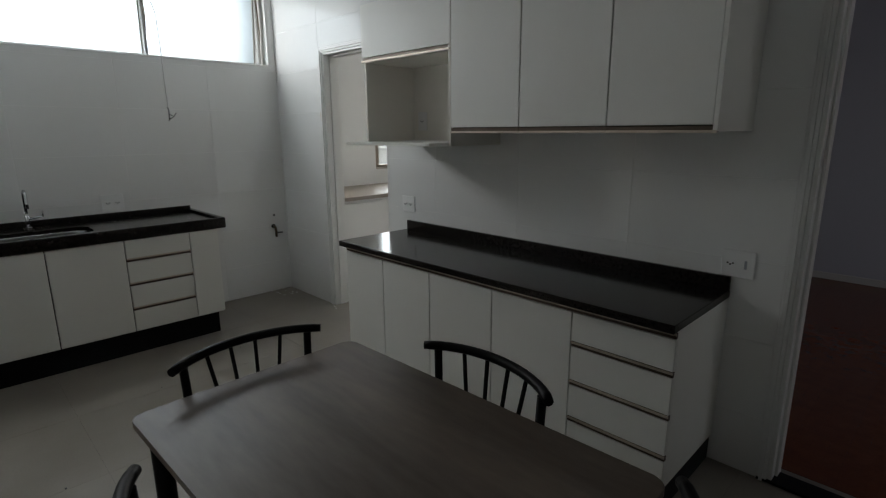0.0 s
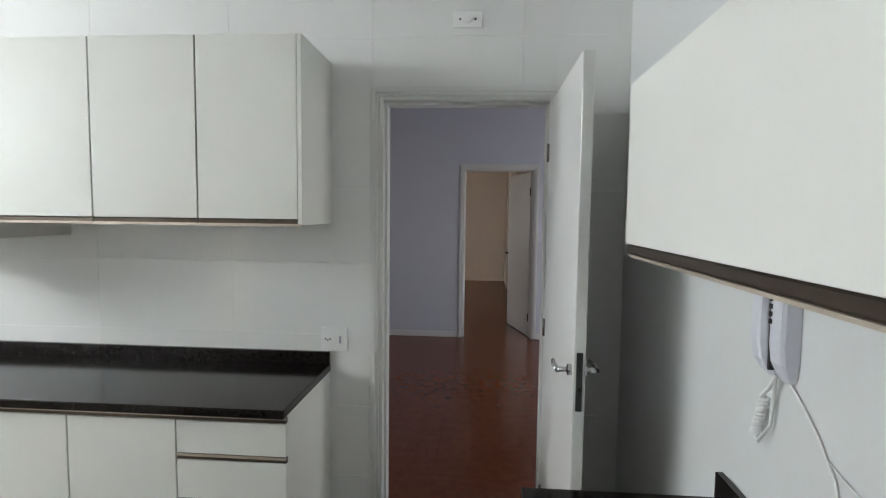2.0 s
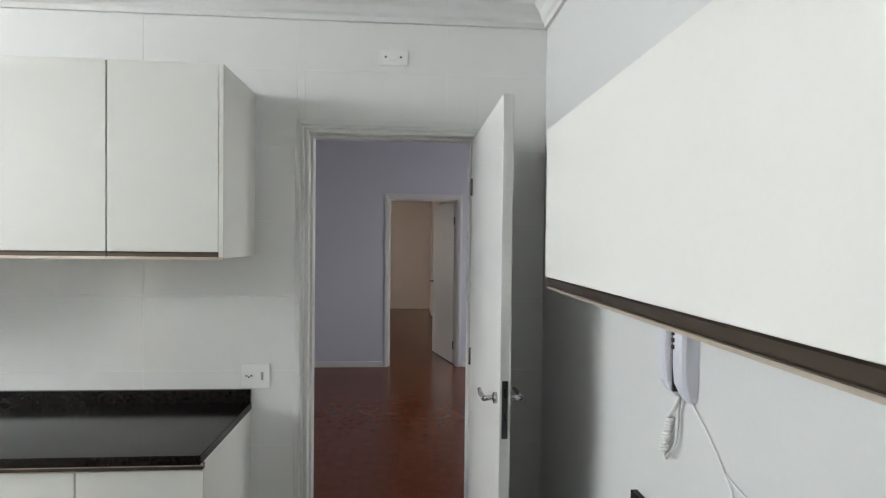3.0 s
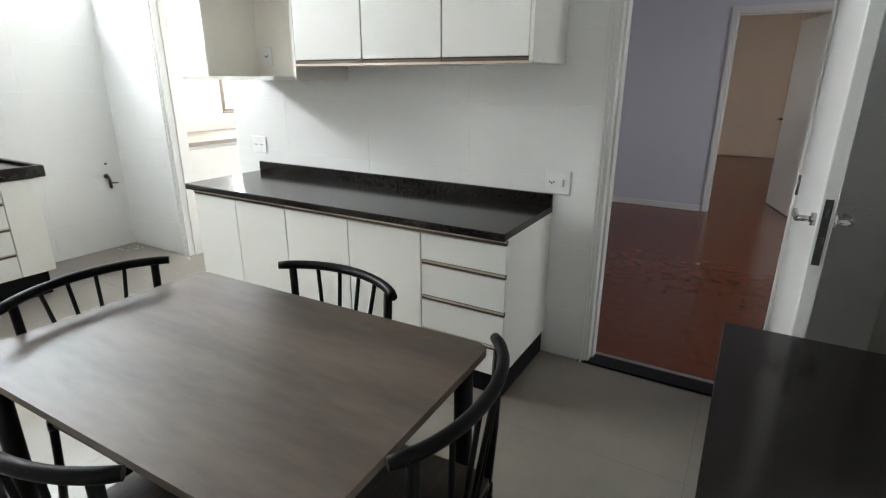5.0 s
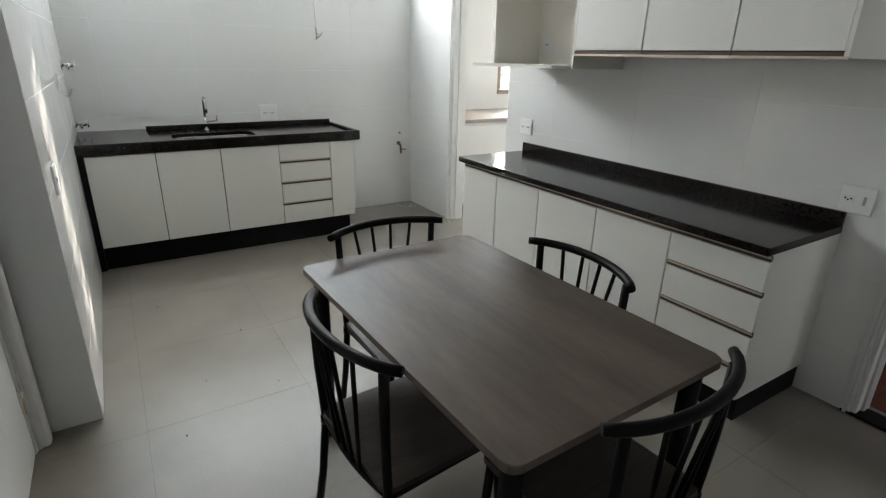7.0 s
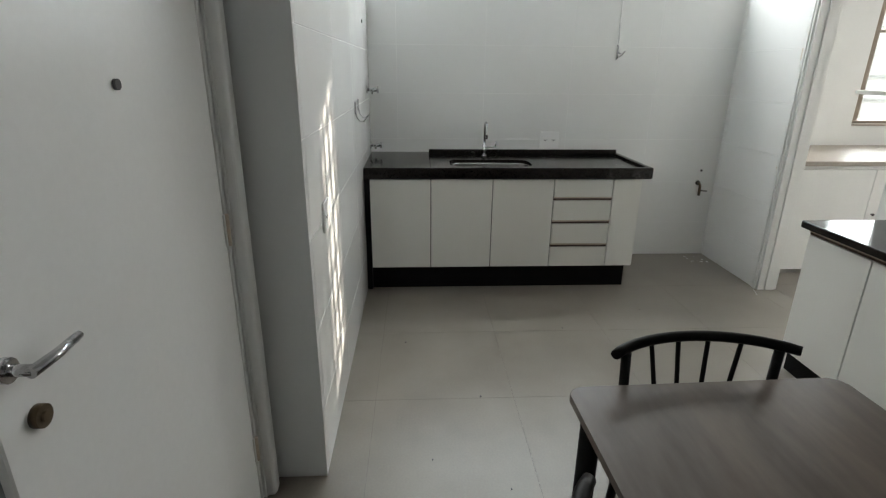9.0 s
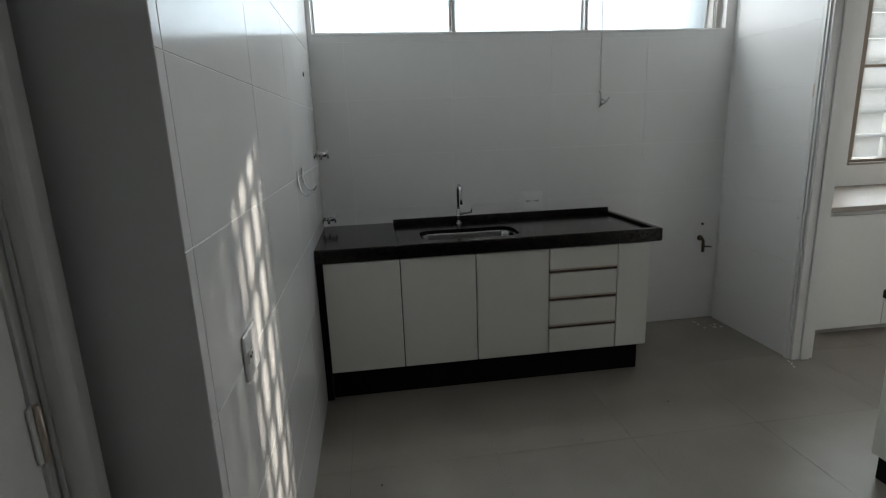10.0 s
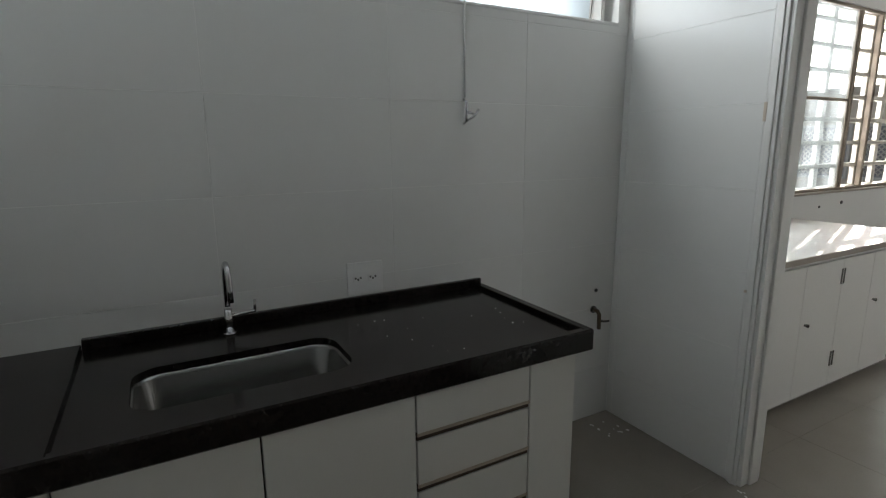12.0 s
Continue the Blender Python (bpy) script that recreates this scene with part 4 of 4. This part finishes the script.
def rounded_body(y0, y1, deep):
    """A tall moulded body on the wall, tapering towards its foot."""
    bm = bmesh.new()
    prof = [(1.232, 0.35, 0.010), (1.245, 0.6, 0.004), (1.272, 0.9, 0.0), (1.31, 1.0, 0.0), (1.43, 1.0, 0.0), (1.452, 0.9, 0.002), (1.462, 0.5, 0.006)]
    rings = []
    for z, k, inset in prof:
        d, a, b = deep * k, y0 + inset, y1 - inset
        rings.append([bm.verts.new((XE - dd, yy, z)) for dd, yy in ((0.0008, a), (d * 0.75, a), (d * 0.94, a + 0.004), (d, a + 0.011), (d, b - 0.011), (d * 0.94, b - 0.004), (d * 0.75, b), (0.0008, b))])
    for a, b in zip(rings, rings[1:]):
        for k in range(8):
            bm.faces.new((a[k], a[(k + 1) % 8], b[(k + 1) % 8], b[k]))
    bm.faces.new(rings[0][::-1])
    bm.faces.new(rings[-1])
    return bm


M_PHONE = material("bluish_white_plastic", (0.66, 0.66, 0.72), 0.35, vary=0.015, scale=10, fine=100)
part("base_unit", rounded_body(1.879, 1.927, 0.042), M_PHONE, phone)
part("handset", rounded_body(1.933, 1.979, 0.054), M_PHONE, phone)
part("seam", boxes((XE - 0.036, XE - 0.001, 1.927, 1.933, 1.25, 1.45)), M_DARKPLASTIC, phone, "dark seam between body and handset")
for k in range(5):
    part("button", boxes((XE - 0.046, XE - 0.041, 1.912, 1.920, 1.352 + 0.016 * k, 1.362 + 0.016 * k), bevel=0.001), M_DARKPLASTIC, phone, "small black button")
coil = [(XE - 0.02 - 0.008 * math.cos(a * 0.9), 1.962 + 0.006 * a / 12 + 0.008 * math.sin(a * 0.9), 1.180 - 0.10 * a / 75) for a in range(0, 75, 1)]
part("coiled_cord", tubes(([(XE - 0.02, 1.927, 1.240), (XE - 0.022, 1.945, 1.205), (XE - 0.028, 1.962, 1.182)] + coil + [(XE - 0.02, 1.992, 1.075), (XE - 0.02, 1.982, 1.070), (XE - 0.012, 1.952, 1.120), (XE - 0.012, 1.947, 1.190), (XE - 0.012, 1.937, 1.240)], 0.0042), sides=6), M_PLASTIC, phone)
part("cable", tubes(([(XE - 0.004, 1.922, 1.245), (XE - 0.004, 1.852, 1.195), (XE - 0.004, 1.802, 1.155), (XE - 0.004, 1.752, 1.100), (XE - 0.004, 1.727, 1.03), (XE - 0.004, 1.717, EZ + 0.11)], 0.003), ([(XE - 0.004, 1.772, 1.125), (XE - 0.004, 1.717, 1.110), (XE - 0.004, 1.637, 1.090), (XE - 0.004, 1.557, 1.070)], 0.0022), sides=6), M_PLASTIC, phone, "thin white cable down the wall")

# ---- dining table and chairs ----
table = thing("dining_table", "grey brown wood-grain dining table on black legs", "table", (-0.436, 1.479, 0))
TX0, TX1, TY0, TY1, TZ = -1.040, 0.168, 1.098, 1.860, 0.745
part("tabletop", slab(bmesh.new(), rounded(TX0, TX1, TY0, TY1, 0.035, 6), TZ - 0.022, TZ, 0.004), M_TABLE, table)
part("apron", boxes((TX0 + 0.06, TX1 - 0.06, TY0 + 0.055, TY0 + 0.08, TZ - 0.065, TZ - 0.0222), (TX0 + 0.06, TX1 - 0.06, TY1 - 0.08, TY1 - 0.055, TZ - 0.065, TZ - 0.0222), (TX0 + 0.055, TX0 + 0.08, TY0 + 0.08, TY1 - 0.08, TZ - 0.065, TZ - 0.0222), (TX1 - 0.08, TX1 - 0.055, TY0 + 0.08, TY1 - 0.08, TZ - 0.065, TZ - 0.0222), bevel=0.003), M_BLACK, table, "black steel frame")
for x in (TX0 + 0.055, TX1 - 0.055):
    for y in (TY0 + 0.055, TY1 - 0.055):
        part("leg", tubes(([(x, y, 0), (x, y, TZ - 0.0225)], 0.027), sides=16), M_BLACK, table)

table.matrix_world = pose(-0.436, 1.479, 0, 0, 0, 1.6)


def chair():
    c = thing("dining_chair", "black tubular steel chair with fanned spindles and dark wooden seat", "chair", (0, 0, 0), "chairs round the dining table")
    arc = [(0.254 * math.sin(a) / math.sin(1.0), 0.0 + 0.0 - 0.085 * (math.cos(a) - math.cos(1.0)) / (1 - math.cos(1.0)), 0.829 + 0.004 * math.cos(2 * a)) for a in [-1.0 + 2.0 * k / 16 for k in range(17)]]
    part("top_rail", tubes((arc, [0.0135] + [0.015] * 15 + [0.0135]), sides=12), M_BLACK, c)
    for s in (-1, 1):
        part("rear_leg", tubes(([(s * 0.213, -0.026, 0.818), (s * 0.205, -0.022, 0.60), (s * 0.198, -0.012, 0.42), (s * 0.208, -0.03, 0.2), (s * 0.222, -0.055, 0)], 0.0135), sides=10), M_BLACK, c)
        part("collar", tubes(([(s * 0.1985, -0.013, 0.395), (s * 0.198, -0.012, 0.425)], 0.0168), sides=10), M_BLACK, c, "welded joint collar")
        part("front_leg", tubes(([(s * 0.185, 0.37, 0.425), (s * 0.20, 0.395, 0)], 0.0135), sides=10), M_BLACK, c)
        part("side_rail", tubes(([(s * 0.196, -0.012, 0.415), (s * 0.19, 0.20, 0.420), (s * 0.185, 0.37, 0.420)], 0.010)), M_BLACK, c)
    low = [(x, -0.014 - 0.016 * (1 - (x / 0.198) ** 2), 0.428 - 0.010 * (1 - (x / 0.198) ** 2)) for x in [-0.198 + 0.396 * k / 12 for k in range(13)]]
    part("lower_rail", tubes((low, 0.010), sides=8), M_BLACK, c)
    part("front_rail", tubes(([(-0.185, 0.37, 0.415), (0.185, 0.37, 0.415)], 0.010)), M_BLACK, c)
    for u, v in ((-0.128, -0.066), (-0.043, -0.022), (0.043, 0.022), (0.128, 0.066)):
        ytop = -0.085 * (1 - (u / 0.258) ** 2)
        part("spindle", tubes(([(u, ytop, 0.822), (v, -0.028, 0.420)], 0.0068), sides=8), M_BLACK, c)
    seat = bmesh.new()
    slab(seat, rounded(-0.205, 0.205, -0.025, 0.40, 0.03, 5), 0.432, 0.450, 0.004)
    part("seat", seat, M_SEAT, c, "dark brown wood-grain seat")
    return c


first = chair()
first.matrix_world = pose(-0.368, 1.018, 0, 0, 0, 3.6)
copy_thing(first, pose(-1.050, 1.464, 0, 0, 0, -90))
copy_thing(first, pose(-0.413, 1.868, 0, 0, 0, 177.5))
copy_thing(first, pose(0.230, 1.527, 0, 0, 0, 94))

# ---- service room ----
scab = thing("service_cabinet", "white painted built-in service cabinet", "cabinet", (-3.98, 4.6, 0))
CX = -3.60
part("body", boxes((XSW + 0.001, CX - 0.02, YL + 0.001, 5.47, 0.06, 0.875), bevel=0.003), M_GLOSSPAINT, scab)
for a, b in ((3.46, 4.166), (4.170, 4.577), (4.5805, 4.955), (4.959, 5.345)):
    part("door", boxes((CX - 0.02, CX, a, b, 0.045, 0.845), bevel=0.002), M_GLOSSPAINT, scab)
for y, z in ((4.215, 0.498), (5.012, 0.53)):
    part("knob", tubes(([(CX, y, z), (CX + 0.022, y, z)], [0.006, 0.011]), sides=12), M_STEEL, scab)
for z in (0.22, 0.74):
    for y in (4.560, 4.588):
        part("hinge", boxes((CX, CX + 0.004, y, y + 0.014, z - 0.048, z + 0.048), bevel=0.001), M_STEEL, scab, "worn steel hinge leaf")
part("base_skirt", boxes((XSW + 0.001, CX - 0.04, YL + 0.001, 5.45, 0, 0.06)), M_GREYSKIRT, scab)
tagged(part("service_worktop", boxes((XSW + 0.001, CX + 0.03, YL + 0.001, 5.60, 0.876, 0.912), bevel=0.004), M_MARBLE), "pale worn stone top on the service cabinet", "worktop")
structure("skirting_service", boxes((XSW, XSW + 0.012, 5.48, 9.0, 0, 0.09), (SERV[0] - 0.25, SERV[0] - 0.001, YL, YL + 0.012, 0, 0.09), bevel=0.002), M_GREYSKIRT, "grey cement skirting", "skirting board")

tank = thing("laundry_tank", "white painted masonry laundry tank on a grey base", "laundry tank", (-4.0, 8.2, 0))
part("body", boxes((XSW + 0.001, -3.62, 7.64, 8.995, 0.12, 0.90), bevel=0.012), M_GLOSSPAINT, tank)
part("rim", boxes((XSW + 0.001, -3.60, 7.62, 8.995, 0.9005, 0.935), bevel=0.012), M_PAINT, tank, "rounded white rim")
part("base", boxes((XSW + 0.013, -3.63, 7.65, 8.995, 0, 0.1195)), M_GREYSKIRT, tank, "grey cement base")
airer = thing("clothes_airer", "ceiling clothes airer with thin brown rods on white cords", "clothes airer", (-4.0, 6.9, 2.6))
for y, z in ((6.72, 2.56), (6.88, 2.585), (7.04, 2.61)):
    part("rod", tubes(([(-4.40, y, z), (-2.95, y, z + 0.01)], 0.008), sides=8), M_LIP, airer, "thin varnished rod")
for x in (-4.25, -3.10):
    part("side_bar", tubes(([(x, 6.66, 2.568), (x, 7.10, 2.628)], 0.009), sides=8), M_IRON, airer)
    part("cord", tubes(([(x, 6.74, 2.575), (x + 0.02, 6.45, 2.66), (x + 0.05, 6.15, H)], 0.0028), sides=6), M_PLASTIC, airer, "thin white cord")
part("ceiling_hook", tubes(([(-4.02, 6.12, H), (-4.02, 6.12, H - 0.03), (-3.99, 6.12, H - 0.045), (-3.95, 6.12, H - 0.03)], 0.006), ([(-4.02, 6.12, H - 0.006), (-4.02, 6.12, H)], 0.02), sides=10), M_STEEL, airer)
tied = thing("airer_cord", "white airer cord wound on a cleat under the window", "cord", (XSW, 7.35, 1.05))
part("cleat", tubes(([(XSW, 7.35, 1.05), (XSW + 0.03, 7.35, 1.05)], 0.007), ([(XSW + 0.03, 7.31, 1.065), (XSW + 0.03, 7.39, 1.035)], 0.006), sides=8), M_STEEL, tied)
part("cord", tubes(([(XSW + 0.028, 7.33, 1.10), (XSW + 0.034, 7.36, 1.02), (XSW + 0.03, 7.33, 0.97), (XSW + 0.036, 7.37, 0.99), (XSW + 0.03, 7.36, 1.09)], 0.004), ([(XSW + 0.03, 7.40, 1.08), (XSW + 0.032, 7.43, 0.98)], 0.004), sides=6), M_PLASTIC, tied)
for y, z, size in ((6.418, 0.991, 0.016), (6.045, 0.973, 0.011), (7.549, 0.39, 0.018)):
    tagged(part("wall_plug", tubes(([(XSW, y, z), (XSW + 0.008, y, z)], size), sides=12), M_DARKPLASTIC), "small dark pipe hole plug in the service wall", "wall plug")

# ---- far building beyond the service window ----
tower = thing("apartment_building", "pale apartment building across the street", "building", (-24, 22, -9))
part("wall", boxes((-32, -24, 8, 40, -9, 7.5)), M_FACADE, tower)
pane = mesh_of("window", boxes((-24.0, -23.93, -0.8, 0.8, -0.7, 0.7), bevel=0.02), M_GREYPLASTIC)
for fy in range(9):
    for fz in range(5):
        o = new("window", pane)
        o.parent, o.location = tower, (0, 10 + 3.4 * fy, -7 + 3.0 * fz)
        o.matrix_parent_inverse = tower.matrix_world.inverted()

# ---- small litter ----
def crumbs(name, label, spots, mat, z):
    bm = bmesh.new()
    for x, y, size in spots:
        bmesh.ops.create_icosphere(bm, subdivisions=1, radius=size, matrix=Matrix.Translation((x, y, z + size * 0.45)) @ Matrix.Diagonal((1.4, 0.9, 0.5, 1)))
    return tagged(part(name, bm, mat), label, "debris", kind="stuff")


rnd = random.Random(4)
crumbs("plaster_crumbs", "white plaster crumbs on the floor by the walls", [(-4.0 + rnd.uniform(-0.06, 0.12), 3.10 + rnd.uniform(-0.09, 0.09), rnd.uniform(0.003, 0.008)) for _ in range(14)] + [(-3.27 + rnd.uniform(-0.03, 0.05), 3.19 + rnd.uniform(-0.04, 0.02), rnd.uniform(0.003, 0.009)) for _ in range(6)], M_PLASTIC, 0.0)
crumbs("dirt_specks", "dark dirt specks scattered on the tile floor", [(-2.6, 0.62, 0.006), (-2.05, 1.0, 0.006), (-1.62, 0.75, 0.004), (-2.75, 1.6, 0.004), (-1.25, 0.62, 0.005), (-1.45, 1.05, 0.004), (-3.0, 2.2, 0.004)], M_DARKPLASTIC, 0.0)
crumbs("worktop_crumbs", "pale crumbs on the black sink worktop", [(-3.9 + rnd.uniform(0, 0.42), 1.62 + rnd.uniform(0, 0.6), rnd.uniform(0.0015, 0.0035)) for _ in range(16)], M_PLASTIC, ST + 0.034)

# ---- tiles and parquet ----
def cut(rect, hole):
    """What is left of a rectangle (u0, u1, v0, v1) outside a hole, as rectangles."""
    u0, u1, v0, v1 = rect
    a, b, c, d = max(u0, hole[0]), min(u1, hole[1]), max(v0, hole[2]), min(v1, hole[3])
    if a >= b or c >= d:
        return [rect]
    out = [(u0, a, v0, v1), (b, u1, v0, v1), (a, b, v0, c), (a, b, d, v1)]
    return [r for r in out if r[1] - r[0] > 0.003 and r[3] - r[2] > 0.003]


def tiling(parent, us, vs, holes, put, name="tile", mat=None, gap=0.0011, bevel=0.0008):
    mat = mat or M_TILE
    for u0, u1 in zip(us, us[1:]):
        for v0, v1 in zip(vs, vs[1:]):
            rects = [(u0 + gap, u1 - gap, v0 + gap, v1 - gap)]
            for h in holes:
                rects = [q for r in rects for q in cut(r, h)]
            if rects:
                bm = bmesh.new()
                for r in rects:
                    box(bm, *put(*r), bevel=bevel)
                part(name, bm, mat, parent)


def steps(start, pitch, low, high):
    k = math.floor((low - start) / pitch)
    out = [low]
    while start + k * pitch < high - 0.02:
        if start + k * pitch > low + 0.02:
            out.append(start + k * pitch)
        k += 1
    return out + [high]


rows = steps(0.98, 0.35, 0.0, H)
tiling(wall_north, steps(-0.622, 0.69, XW, XE), rows, [(SERV[0], SERV[1], -1, SERV[2]), (DOOR[0], DOOR[1], -1, DOOR[2])], lambda u0, u1, v0, v1: (u0, u1, YN, YN + 0.0045, v0, v1))
tiling(wall_west, steps(0.545, 0.68, YS, YN), steps(1.0, 0.353, 0.0, H), [(WIN[0], WIN[1], WIN[2], 9)], lambda u0, u1, v0, v1: (XW - 0.0045, XW, u0, u1, v0, v1))
tiling(wall_south, steps(-2.29, 0.70, XW, XP), steps(0.972, 0.343, 0.0, H), [], lambda u0, u1, v0, v1: (u0, u1, YS - 0.0045, YS, v0, v1))
tiling(floor, steps(-1.36, 0.68, XW - 0.0, XE), steps(0.484, 0.68, YR - 0.1, YL - 0.0), [], lambda u0, u1, v0, v1: (u0, u1, v0, v1, -0.005, 0), "floor_tile", M_FLOOR, 0.0007, 0.0)
tiling(floor, steps(-1.36, 0.68, XSW, -1.35), steps(0.484, 0.68, YL, 9.0), [], lambda u0, u1, v0, v1: (u0, u1, v0, v1, -0.005, 0), "floor_tile", M_FLOOR, 0.0007, 0.0)

# parquet: squares of three blocks, turned by turns
PB = 0.21
long_x = mesh_of("block", boxes((-PB / 2 + 0.0003, PB / 2 - 0.0003, -PB / 6 + 0.0003, PB / 6 - 0.0003, -0.005, 0)), M_PARQUET)
long_y = mesh_of("block", boxes((-PB / 6 + 0.0003, PB / 6 - 0.0003, -PB / 2 + 0.0003, PB / 2 - 0.0003, -0.005, 0)), M_PARQUET)
verts, faces, near = [], [], 0
for j in range(46):
    for i in range(27):
        cx, cy = -1.15 + PB * (i + 0.5), YL + 0.005 + PB * (j + 0.5)
        if cx > 4.15 or cy > 12.8:
            continue
        along_x = (i + j) % 2 == 0
        for k in (-1, 0, 1):
            x, y = (cx, cy + k * PB / 3) if along_x else (cx + k * PB / 3, cy)
            if near < 300 and -0.4 < x < 1.45 and y < 5.4:
                o = new("block", long_x if along_x else long_y)
                o.parent, o.location = floor_living, (x, y, 0)
                near += 1
            else:
                a, b = (PB / 2, PB / 6) if along_x else (PB / 6, PB / 2)
                n = len(verts)
                e = 0.0004
                quad = ((x - a + e, y - b + e), (x + a - e, y - b + e), (x + a - e, y + b - e), (x - a + e, y + b - e))
                verts += [(p, q, 0) for p, q in quad] + [(p, q, -0.004) for p, q in quad]
                faces += [(n, n + 1, n + 2, n + 3)] + [(n + 4 + m, n + 4 + (m + 1) % 4, n + (m + 1) % 4, n + m) for m in range(4)]
rest = bpy.data.meshes.new("parquet_blocks")
rest.from_pydata(verts, [], faces)
rest.materials.append(M_PARQUET)
tagged(new("parquet_blocks", rest), "dark reddish parquet blocks in a basket pattern", "parquet", kind="stuff")
